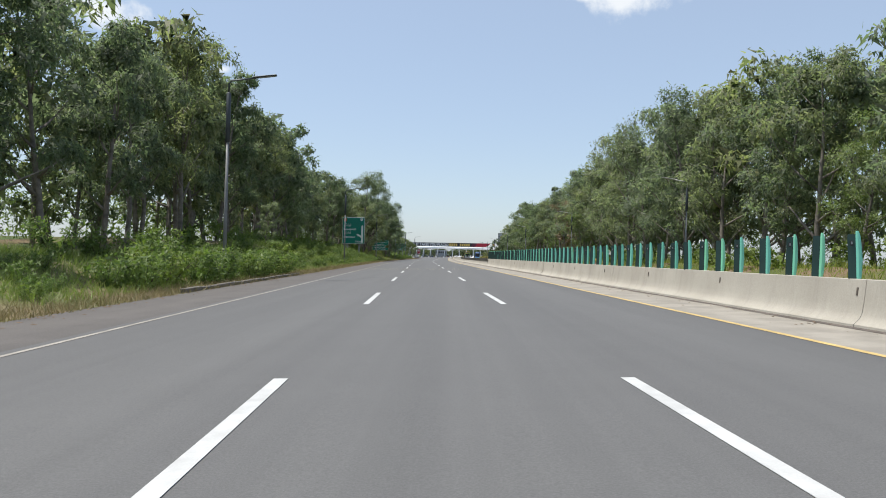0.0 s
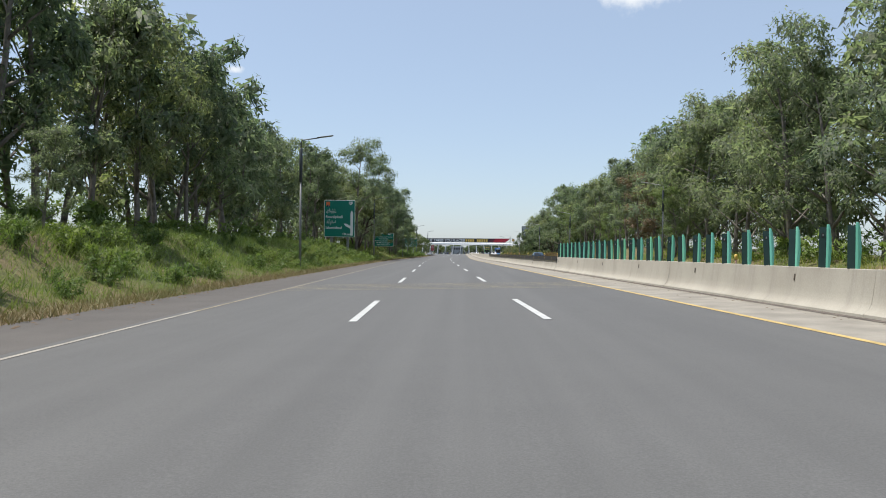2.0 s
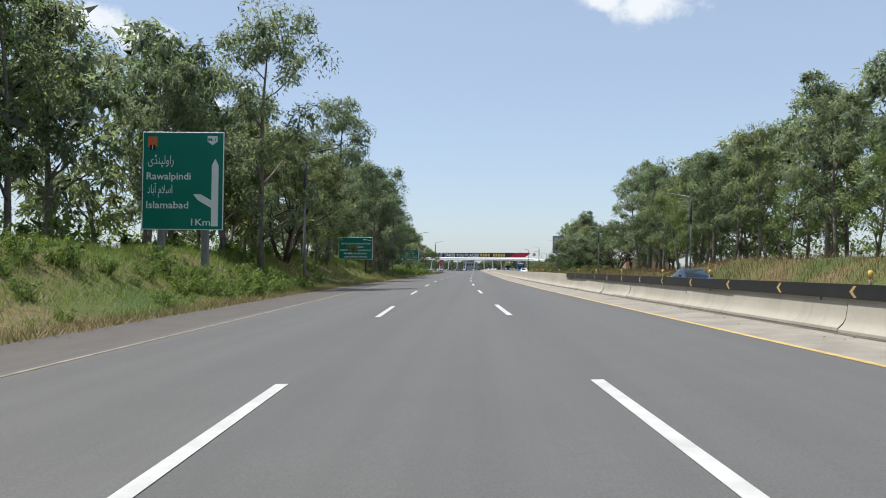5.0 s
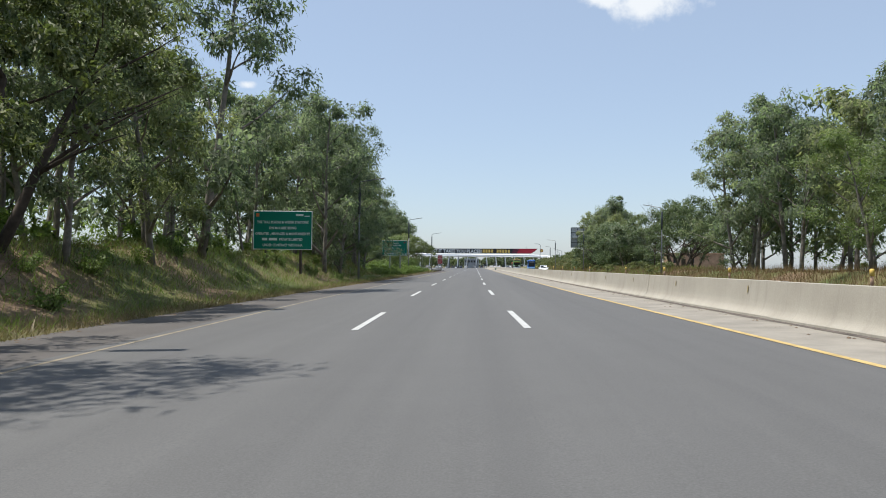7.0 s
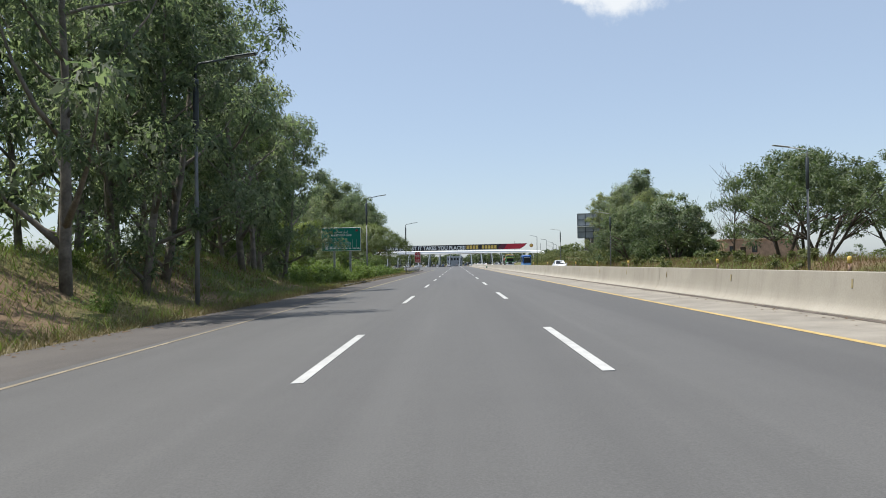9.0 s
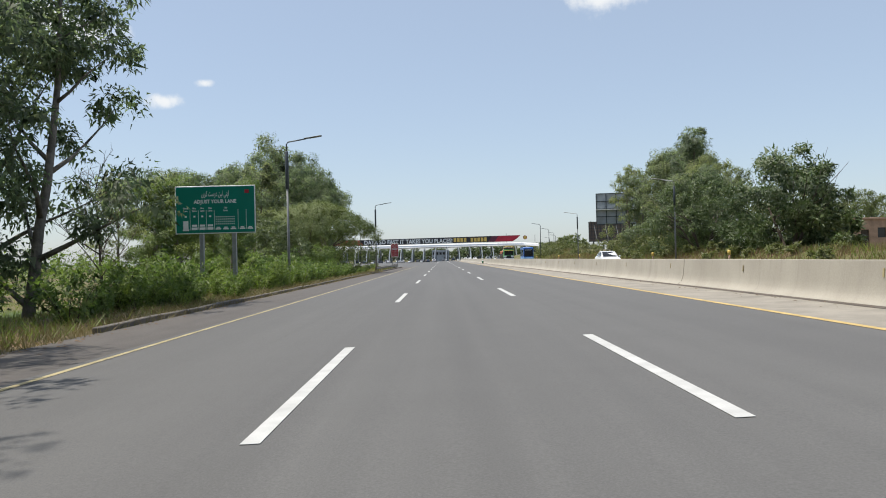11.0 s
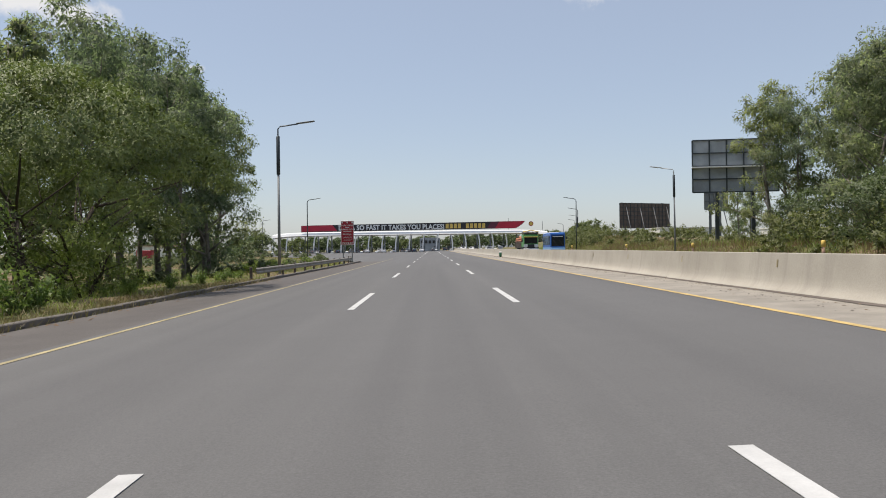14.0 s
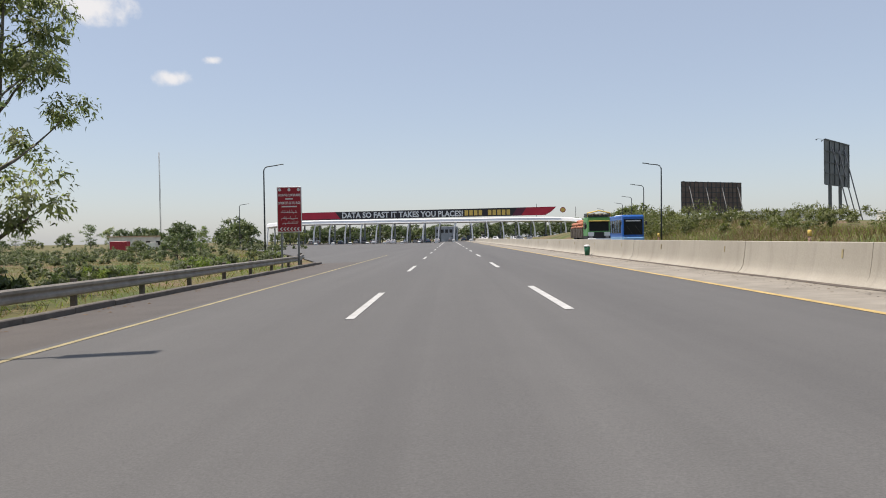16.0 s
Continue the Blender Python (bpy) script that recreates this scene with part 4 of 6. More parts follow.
def eucalyptus(seed, H=16.0, spread=3.4, leaves=6000, leaf=0.34, clear=0.24, mat=None, bark=None, droop=0.6, inner=900):
    rnd = random.Random(seed)
    runs, cents, rads, hubs = [], [], [], []
    trunk = limb(rnd, (0, 0, -0.3), (rnd.uniform(-0.1, 0.1), rnd.uniform(-0.1, 0.1), 1), H * 0.86, 8, 0.07, 0.03)
    r0 = H * 0.0125
    runs.append((trunk, [r0 * (1 - 0.85 * i / 8) for i in range(9)]))
    for i in range(12):
        u = clear + (0.97 - clear) * (i + rnd.random()) / 12
        k = min(u * 8, 7.99)
        p = trunk[int(k)].lerp(trunk[int(k) + 1], k % 1)
        a = i * 2.4 + rnd.uniform(-0.5, 0.5)
        out = spread * (0.55 + 0.6 * math.sin(math.pi * min(1, (u - clear) / (1 - clear) * 0.8 + 0.22))) * rnd.uniform(0.6, 1.2)
        b = limb(rnd, p, (math.cos(a), math.sin(a), rnd.uniform(0.5, 1.2)), out, 4, 0.18, 0.05)
        rb = r0 * (1 - u) * 0.55 + 0.025
        runs.append((b, [rb, rb * 0.75, rb * 0.5, rb * 0.3, 0.01]))
        lobe(rnd, b[4], spread * rnd.uniform(0.3, 0.46), cents, rads, hubs)
        if rnd.random() < 0.9:
            lobe(rnd, b[2] + Vector((rnd.uniform(-0.5, 0.5), rnd.uniform(-0.5, 0.5), rnd.uniform(-0.2, 0.6))), spread * rnd.uniform(0.25, 0.38), cents, rads, hubs, 4)
    for k in range(3):
        lobe(rnd, trunk[-1] + Vector((rnd.uniform(-0.9, 0.9), rnd.uniform(-0.9, 0.9), rnd.uniform(-1.4, 0.6))), spread * rnd.uniform(0.22, 0.36), cents, rads, hubs)
    return tubes("trunk", bark or M_BARK, *runs, n=5 if leaves > 3000 else 3), leaf_mesh("crown", cents, rads, leaves, leaf, leaf * 0.36, mat or M_EUC, seed, droop, 1.1, hubs=hubs, inner=inner)


def acacia(seed, H=8.0, R=4.5, leaves=8000, leaf=0.24, mat=None, flat=0.55, clumps=75, dome=False, depth=0.42):
    rnd = random.Random(seed)
    runs, cents, rads = [], [], []
    for s in range(3):
        a = s * 2.1 + rnd.random()
        st = limb(rnd, (0.15 * math.cos(a), 0.15 * math.sin(a), -0.3), (math.cos(a) * 0.45, math.sin(a) * 0.45, 1), H * 0.5, 4, 0.12, 0.0)
        r0 = H * 0.018
        runs.append((st, [r0, r0 * 0.85, r0 * 0.7, r0 * 0.6, r0 * 0.5]))
        for i in range(8):
            b = limb(rnd, st[2 + i % 3], (math.cos(a + rnd.uniform(-1.4, 1.4)), math.sin(a + rnd.uniform(-1.4, 1.4)), rnd.uniform(0.2, 1.0)), R * rnd.uniform(0.5, 1.0), 4, 0.2, 0.03)
            runs.append((b, [r0 * 0.4, r0 * 0.3, r0 * 0.2, r0 * 0.12, 0.008]))
    for _ in range(clumps):
        a, u = rnd.uniform(0, 6.283), rnd.random() ** 0.6
        top = H * (1 - (1 - flat) * u * u)
        z = top - rnd.random() ** (1.2 if depth > 0.5 else 2 if flat < 0.6 else 3.5) * H * depth - 0.5
        cents.append(Vector((R * u * math.cos(a), R * u * math.sin(a), z)))
        rads.append(rnd.uniform(0.55, 1.1))
    return tubes("trunk", M_BARK_DARK, *runs, n=6 if leaves > 5000 else 3), leaf_mesh("crown", cents, rads, leaves, leaf, leaf * 0.4, mat or M_ACACIA, seed, 0.25, 0.7, hubs=[Vector((c.x * 0.62, c.y * 0.62, H * 0.5)) if dome else c - Vector((0, 0, 0.45)) for c in cents], inner=leaves // 9)


def tree(meshes, label, m, name="tree", group=""):
    t = thing(name, label, "tree", m, group)
    part("trunk", meshes[0], None, t)
    part("crown", meshes[1], None, t)
    return t


def scaled(x, y, s, rz, sz=None, dz=-0.05):
    return pose(x, y, ground_z(x, y) + dz, 0, 0, rz) @ Matrix.Diagonal((s, s, sz or s, 1))


EUC = [eucalyptus(11 + i, 16.0, sp, 6900, 0.27, 0.2, inner=600) for i, sp in enumerate((3.4, 3.8, 3.0, 3.6, 3.2))]
EUC_FAR = [eucalyptus(31 + i, 16.0, 3.9, 1000, 0.6, 0.1, inner=200) for i in range(4)]
EUC_LOW = [eucalyptus(21 + i, 16.0, 3.9, 7000, 0.27, 0.05, inner=600) for i in range(3)]
EUC_BACK = [eucalyptus(35 + i, 16.0, 3.9, 2100, 0.44, 0.1, inner=330) for i in range(3)]
EUC_NEAR = [eucalyptus(41 + i, 16.0, 3.7, 10600, 0.22, (0.14, 0.14, 0.03)[i], inner=900) for i in range(3)]
ACA_BIG = acacia(68, 9.4, 7.2, 58000, 0.14, M_UMBRELLA, 0.62, 320, True)
ACA_FAR = [acacia(65 + i, 8.0, 4.8, 1200, 0.75) for i in range(2)]
EUC_BROWN = eucalyptus(51, 16.0, 3.2, 8000, 0.24, 0.12, mat=M_BROWN_LEAF, inner=500)
LIME_DENSE = eucalyptus(54, 16.0, 4.2, 21000, 0.24, 0.06, mat=M_LIME)
EUC_LIME = eucalyptus(53, 16.0, 4.2, 11000, 0.2, 0.08, mat=M_LIME, inner=500)
ACA = [acacia(61 + i, 8.0, 4.8, 10500, 0.2) for i in range(2)]
ACA_BUSH = [acacia(76 + i, 5.5, 3.4, 8500, 0.2, None, 0.35, 95, True, 0.85) for i in range(2)]
ACA_YOUNG = acacia(79, 5.2, 3.2, 9500, 0.18, M_LIME, 0.35, 100, True, 0.85)
ROUND = [acacia(71 + i, 7.0, 3.9, 21000, 0.24, M_ROUND, 0.3, 130, True, 0.8) for i in range(2)]


def bare_tree(seed, H):
    """Leafless: limbs that fork three times into fine twigs."""
    rnd = random.Random(seed)
    trunk = limb(rnd, (0, 0, -0.3), (0.03, 0.02, 1), H * 0.8, 6, 0.05, 0.02)
    runs = [(trunk, [0.12, 0.11, 0.1, 0.085, 0.065, 0.045, 0.02])]
    for i in range(16):
        u = 1.6 + 4.3 * i / 15
        a = i * 2.4
        b = limb(rnd, trunk[int(u)].lerp(trunk[int(u) + 1], u % 1), (math.cos(a), math.sin(a), rnd.uniform(0.7, 1.3)), H * (0.42 - 0.035 * u) * rnd.uniform(0.8, 1.2), 5, 0.14, 0.05)
        runs.append((b, [0.05, 0.042, 0.034, 0.027, 0.02, 0.012]))
        for j in range(5):
            c = limb(rnd, b[1 + j % 4], (math.cos(a + rnd.uniform(-1.2, 1.2)), math.sin(a + rnd.uniform(-1.2, 1.2)), rnd.uniform(0.5, 1.6)), H * 0.13 * rnd.uniform(0.7, 1.3), 3, 0.2, 0.04)
            runs.append((c, [0.024, 0.02, 0.015, 0.01]))
            for k in range(3):
                runs.append((limb(rnd, c[1 + k % 3], (rnd.uniform(-1, 1), rnd.uniform(-1, 1), rnd.uniform(0.3, 1.3)), H * 0.07, 2, 0.2, 0.0), [0.014, 0.011, 0.007]))
    return tubes("trunk", M_BARK_DARK, *runs, n=3)


BARE = bare_tree(91, 9.4)
LABEL_E = "tall eucalyptus with pale trunk and drooping grey-green leaves"
rnd = random.Random(7)


def left_height(y):
    return float(np.interp(y, [-10, 30, 44, 58, 75, 100, 130, 165, 190, 225, 245], [14, 16, 18.5, 19.5, 19.0, 18.5, 16.5, 16.0, 15.0, 17.0, 18.5]))


def right_height(y):
    return float(np.interp(y, [0, 50, 75, 90, 120, 150, 180, 215, 240], [17, 17.5, 18.8, 19, 18.6, 16.2, 15, 16.5, 17.5]))


GAP = ((197, 208), (203, 216), (218, 236))       # where the outer belt opens, row by row


def belt(xrow, row, y, y_end, height, gap, wide):
    while y < y_end:
        x = xrow(y) + rnd.uniform(-1.3, 1.3)
        h = height(y) * rnd.uniform(0.84, 1.05) * (1 + 0.05 * row)
        if x < 0 and (38 < y < 54 if row < 2 else 50 < y < 72):
            h = min(h, 14.0)        # the dip in the outline of the belt
        if x < 0 and GAP[row][0] < y < GAP[row][1]:
            h = 8.5
        src = EUC_BACK if row else EUC_LOW if (y < 150 if x > 0 else y > 212) else EUC
        k = rnd.random()
        mm, lab = src[rnd.randrange(len(src))], LABEL_E
        if x > 0 and row == 0 and 138 < y < 143:
            mm, lab, h = EUC_BROWN, "eucalyptus with browned dry foliage", h * 0.75
        elif row == 0 and k > 0.93:
            mm, lab, h = EUC_LIME, "leafy yellow-green tree among the eucalyptus", h * 0.62
        lean = 0 if row else rnd.uniform(-3, 3)
        m = pose(x, y, ground_z(x, y) - 0.05, lean, lean * 0.7, rnd.uniform(0, 360)) @ Matrix.Diagonal((h / 15.6 * wide, h / 15.6 * wide, h / 15.6, 1))
        tree(mm, lab, m, "eucalyptus_tree", "eucalyptus belt")
        y += rnd.uniform(*gap)


belt(lambda y: -22.5 if 116 < y < 149 else -20.8 if 60 < y < 116 else -19.0 if y < 182 else -17.2 if y < 212 else -13.2 if y < 224 else -18.0, 0, 24, 241, left_height, (4.6, 6.6), 1.05)
belt(lambda y: -23.5 if y < 152 else -20.5, 1, 26, 248, left_height, (5.0, 7.4), 1.15)
belt(lambda y: -29.0, 2, 30, 250, left_height, (8.0, 11.0), 1.25)
belt(lambda y: 29.0, 0, 22, 232, right_height, (4.2, 6.4), 1.15)
belt(lambda y: 34.0, 1, 25, 238, right_height, (4.6, 6.8), 1.2)
belt(lambda y: 40.0, 2, 28, 246, right_height, (9.0, 12.0), 1.3)
for x, y, h in ((-14.2, 243, 15.5), (-15.5, 250, 15.5), (-18, 247, 16.5), (-15.4, 256.5, 16.5), (-17.2, 240, 15.5), (-17, 251.5, 15.5), (-21, 259, 16), (-20, 254, 15.5), (-12.9, 157.5, 18), (-13.0, 236.0, 17),
                (-13.2, 172.6, 10.5), (-13.4, 180.3, 12.5), (-14.2, 188.5, 19.5), (-24.5, 350, 23.6), (-26.8, 353, 21.5), (-20.6, 349, 18.5), (-18.3, 346, 14.5), (29, 229, 17.5), (-29, 346, 20), (-23, 341, 17.5), (-31, 354, 20), (-36.5, 333, 16), (-41, 339, 17), (-46, 336, 16), (-31, 309, 13), (-27, 314, 13.5), (-31, 322, 15), (-27, 326, 15.5), (-17.4, 349.5, 14), (-19.2, 354, 16.5), (-23, 354, 20),
                (34.3, 331, 14), (37.2, 339.5, 18.0), (35.5, 353, 17.5), (37.5, 359, 18), (38, 356, 17), (33.5, 348, 16), (36.5, 351, 17.5), (34.5, 366, 17), (37.5, 368, 16), (35.5, 363, 14.5), (41.6, 392, 10.5), (45, 396, 9.8)):
    tree(EUC_NEAR[rnd.randrange(3)], LABEL_E, scaled(x, y, h / 15.6 * 1.12, rnd.uniform(0, 360), h / 15.6), "eucalyptus_tree")
for x, y, h in ((32, 318, 11), (36, 322, 11.5), (30.5, 323, 10.5), (-21.5, 357.5, 18.5), (-21.6, 364, 17.5), (-11.8, 218.5, 13.5), (-12.6, 222.5, 15.5)):
    tree(EUC_NEAR[2], "tall eucalyptus with drooping leaves hanging almost to the ground", scaled(x, y, h / 15.6 * 1.12, rnd.uniform(0, 360), h / 15.6), "eucalyptus_tree")
for x, y, h in ((-26, 262, 15), (-25, 256, 15), (-30, 262, 14), (-26, 338, 18), (-31, 334, 17), (-35, 348, 19), (-27, 360, 19),
                (39.5, 343, 16.5), (35.9, 338, 19.5), (43, 350, 16), (41, 363, 17)):
    tree(EUC[rnd.randrange(5)], LABEL_E, scaled(x, y, h / 15.6 * 1.15, rnd.uniform(0, 360), h / 15.6), "eucalyptus_tree")
for x, y, h in ((-22.5, 303, 10.0), (-27, 307, 12.0), (-31.5, 312, 13.0)):
    tree(LIME_DENSE, "leafy yellow-green tree on the verge", scaled(x, y, h / 15.6 * 1.5, rnd.uniform(0, 360), h / 15.6), "broadleaf_tree")
for x, y, s in ((-18.5, 309, 0.9), (-25, 262, 0.8), (31, 262, 1.35), (36, 268, 1.5), (42, 262, 1.35), (29.5, 251, 1.15), (27.8, 311, 1.15), (33, 326, 1.4), (54, 326, 1.0), (61, 342, 1.0)):
    tree(ACA[rnd.randrange(2)], "spreading flat-topped acacia with fine dull green leaves", scaled(x, y, s, rnd.uniform(0, 360)), "acacia_tree")
for x, y, s in ((-15.2, 319.5, 1.0), (-22.5, 328, 1.0)):
    tree(ACA_BIG, "broad umbrella-shaped acacia with a dense dull green crown", scaled(x, y, s, rnd.uniform(0, 360)), "acacia_tree")
for x, y, s in ((-13.6, 311, 0.8), (-14.0, 321, 0.75), (-18.5, 305, 0.8)):
    tree(ACA_YOUNG, "low bushy yellow-green young acacia beside the kerb", scaled(x, y, s, rnd.uniform(0, 360)), "acacia_tree")
for x, y, s in ((28.2, 314, 1.0), (30.8, 318.5, 1.25), (28.6, 324, 1.1), (32.5, 326, 1.4), (29.5, 331, 1.2), (28.0, 337, 0.9), (33, 345, 1.1), (31, 352, 0.9)):
    tree(ACA_BUSH[rnd.randrange(2)], "bushy acacia leafy down to the ground", scaled(x, y, s, rnd.uniform(0, 360)), "acacia_tree")
for x, y, s in ((30.5, 296, 1.45), (35, 304, 1.3)):
    tree(ROUND[rnd.randrange(2)], "dense dark round-crowned tree with glossy broad leaves", scaled(x, y, s, rnd.uniform(0, 360)), "broadleaf_tree")
tree(EUC_NEAR[0], "broad eucalyptus with a dense hanging crown", scaled(-18.6, 259.5, 1.3, 200, 1.0), "eucalyptus_tree")
tree(EUC_NEAR[1], "leafy green eucalyptus sapling on the bank", scaled(-14.9, 69, 0.36, 50, 0.27), "eucalyptus_tree")
tree(EUC_LIME, "leafy yellow-green tree at the end of the belt", scaled(-16.6, 244, 0.95, 80, 0.72), "broadleaf_tree")
tree(LIME_DENSE, "young leafy yellow-green tree beside the road sign", scaled(-13.3, 275, 0.5, 30, 0.44), "broadleaf_tree")
tree(EUC_BROWN, "eucalyptus with browned dry foliage", scaled(26.8, 140.5, 0.85, 10, 0.74), "eucalyptus_tree")
tree(EUC_LIME, "leafy yellow-green tree in front of the far belt", scaled(26.0, 123.5, 0.75, 200, 0.52), "broadleaf_tree")
tree(EUC_LIME, "leafy yellow-green tree in front of the far belt", scaled(26.4, 196, 0.85, 120, 0.62), "broadleaf_tree")
FORKED = acacia(66, 11.4, 6.2, 30000, 0.18, None, 0.55, 170)
tree(FORKED, "dark forked acacia leaning over the bank with fine feathery leaves", scaled(-14.3, 170.2, 1.0, 30), "acacia_tree")
bare = thing("bare_tree", "thin leafless grey tree with fine bare twigs", "tree", scaled(-22.8, 279, 1.05, 40))
part("trunk", BARE, None, bare)
bare = thing("bare_tree", "dark bare branching tree on the verge", "tree", scaled(31.5, 276, 1.2, 190))
part("trunk", BARE, None, bare)


# ---- shrubs along the verge ----
def shrub(seed, H=1.8, R=1.3, leaves=950, leaf=0.155):
    rnd = random.Random(seed)
    runs, cents, rads = [], [], []
    for i in range(11):
        a = rnd.uniform(0, 6.283)
        b = limb(rnd, (0.1 * math.cos(a), 0.1 * math.sin(a), -0.1), (math.cos(a) * 0.6, math.sin(a) * 0.6, 1), H * rnd.uniform(0.5, 1.0), 4, 0.2, 0.02)
        runs.append((b, [0.02, 0.017, 0.014, 0.01, 0.005]))
        for q in b[1:]:
            cents.append(q)
            rads.append(rnd.uniform(0.24, 0.46) * R / 1.3)
    return tubes("stem", M_BARK_DARK, *runs, n=3), leaf_mesh("foliage", cents, rads, leaves, leaf, leaf * 0.42, M_SHRUB, seed, 0.1, 0.75, hubs=[c - Vector((0, 0, 0.25)) for c in cents], inner=110)


SHRUBS = [shrub(81 + i) for i in range(4)]
SHRUBS_FINE = [shrub(86 + i, leaves=1300, leaf=0.125) for i in range(3)]


def put_shrub(x, y, s):
    t = thing("shrub", "leafy bright green shrub growing on the verge", "shrub", scaled(x, y, s, rnd.uniform(0, 360)), "verge shrubs")
    me = SHRUBS_FINE[rnd.randrange(3)] if 250 < y < 345 else SHRUBS[rnd.randrange(4)]
    part("stem", me[0], None, t)
    part("foliage", me[1], None, t)


def shrub_band(y0, y1, xa, xb, step, s0, s1):
    y = y0
    while y < y1:
        put_shrub(rnd.uniform(xa, xb), y, rnd.uniform(s0, s1))
        y += rnd.uniform(0.6, 1.4) * step


def undergrowth(name, label, spots, leaves=190, leaf=0.3, mat=None):
    """Bushes too many and too far to tell apart, as one mesh."""
    r = np.random.RandomState(len(spots))
    cents, rads = [], []
    for x, y, s in spots:
        z = ground_z(x, y)
        for _ in range(9):
            cents.append((x + rnd.uniform(-0.9, 0.9) * s, y + rnd.uniform(-0.9, 0.9) * s, z + rnd.uniform(0.15, 1.5) * s))
            rads.append(0.5 * s)
    me = leaf_mesh(name, cents, rads, leaves * len(spots), leaf, leaf * 0.42, mat or M_SHRUB, len(spots), 0.2, inner=leaves // 5 * len(spots), hubs=[(x, y, z - 0.4) for x, y, z in cents])
    return tagged(new(name, me), label, "undergrowth", kind="stuff")


def spots(y0, y1, xa, xb, step, s0, s1):
    out, y = [], y0
    while y < y1:
        out.append((rnd.uniform(xa, xb), y, rnd.uniform(s0, s1)))
        y += rnd.uniform(0.6, 1.4) * step
    return out


shrub_band(6, 26, -13.5, -9.8, 0.8, 0.3, 0.55)
shrub_band(25, 52, -11.2, -9.4, 1.0, 0.7, 1.1)
shrub_band(28, 58, -14.5, -11.5, 2.4, 0.7, 1.1)
shrub_band(54, 145, -14.2, -10.0, 0.9, 0.25, 0.7)
shrub_band(138, 158, -12.5, -9.6, 1.0, 0.5, 0.85)
shrub_band(152, 222, -14, -10.4, 4.2, 0.35, 0.7)
shrub_band(246, 262, -12.0, -10.0, 2.0, 0.6, 0.95)
shrub_band(255, 300, -12.4, -9.8, 1.2, 0.7, 1.1)
shrub_band(262, 302, -14.5, -12, 2.2, 1.0, 1.5)
shrub_band(270, 303, -17.5, -13.5, 1.7, 1.3, 1.9)
shrub_band(296, 311, -12.2, -10.2, 1.6, 0.7, 1.2)
shrub_band(311, 336, -12.6, -10.6, 2.6, 0.3, 0.6)
shrub_band(330, 352, -13.5, -10.8, 3.6, 0.3, 0.6)
shrub_band(358, 402, -20, -12, 4.0, 0.3, 0.7)
undergrowth("undergrowth", "tangled green undergrowth beneath the outer tree belt", spots(16, 250, -36, -29, 2.2, 2.2, 3.4) + spots(10, 60, -60, -38, 1.0, 2.0, 3.4) + spots(250, 345, -58, -36, 1.6, 1.6, 3.2) + spots(55, 235, -22, -17, 3.0, 0.5, 1.1))
undergrowth("undergrowth", "tangled green undergrowth beneath the far tree belt", spots(30, 240, 41, 48, 2.4, 2.0, 3.2) + spots(30, 120, 24.5, 30, 3.0, 0.7, 1.3))
undergrowth("undergrowth", "low scrub on the open ground beside the plaza", spots(352, 480, -62, -24, 0.9, 0.3, 0.75) + spots(400, 520, -85, -40, 0.9, 0.35, 0.8) + spots(340, 398, -21, -13.5, 1.3, 0.25, 0.6) + spots(440, 580, -175, -75, 0.9, 0.5, 1.2), 230, 0.21, M_SCRUB)
undergrowth("undergrowth", "mixed scrub on the far verge behind the barrier", spots(245, 350, 24, 28, 2.4, 0.35, 0.7) + spots(318, 352, 25.5, 29, 2.0, 0.9, 1.7) + spots(366, 480, 27, 42, 2.0, 0.4, 1.0) + spots(415, 450, 25.5, 32, 1.2, 1.2, 2.0) + spots(395, 480, 38, 56, 2.2, 0.8, 1.6), 330, 0.22, M_SCRUB)


# ---- grass and litter ----
def grass(name, label, mat, count, seed, where, height, width, lean=0.45):
    """Blades: thin upright triangles strewn over a stretch of verge."""
    r = np.random.RandomState(seed)
    pts = np.array([where(r) for _ in range(count)])
    z = np.array([ground_z(x, y) for x, y in pts]) - 0.02
    h = height * (0.4 + 0.9 * r.rand(count))
    w = width * (0.6 + 0.8 * r.rand(count))
    a = r.rand(count) * 6.283
    dx, dy = np.cos(a) * w / 2, np.sin(a) * w / 2
    lx, ly = r.normal(size=count) * lean * h, r.normal(size=count) * lean * h
    v = np.empty((count, 3, 3))
    v[:, 0] = np.stack([pts[:, 0] - dx, pts[:, 1] - dy, z], 1)
    v[:, 1] = np.stack([pts[:, 0] + dx, pts[:, 1] + dy, z], 1)
    v[:, 2] = np.stack([pts[:, 0] + lx, pts[:, 1] + ly, z + h], 1)
    me = bpy.data.meshes.new(name)
    me.vertices.add(3 * count)
    me.vertices.foreach_set("co", v.ravel())
    me.loops.add(3 * count)
    me.loops.foreach_set("vertex_index", np.arange(3 * count))
    me.polygons.add(count)
    me.polygons.foreach_set("loop_start", np.arange(count) * 3)
    me.materials.append(mat)
    me.update(calc_edges=True)
    return tagged(new(name, me), label, "grass", kind="stuff")


def off_apron(x0, x1, y0, y1):
    """Like strip_of, but clear of the widening road before the plaza."""
    def place(r):
        while True:
            x, y = x0 + (x1 - x0) * r.rand(), y0 + (y1 - y0) * r.rand()
            if y < 376 or x < float(np.interp(y, [374, 385, 400, 430, 470], [-8.45, -10, -14, -23, -38])) - 1.2:
                return x, y
    return place


def strip_of(x0, x1, y0, y1, power=1.0):
    return lambda r: (x0 + (x1 - x0) * r.rand() ** power, y0 + (y1 - y0) * r.rand())


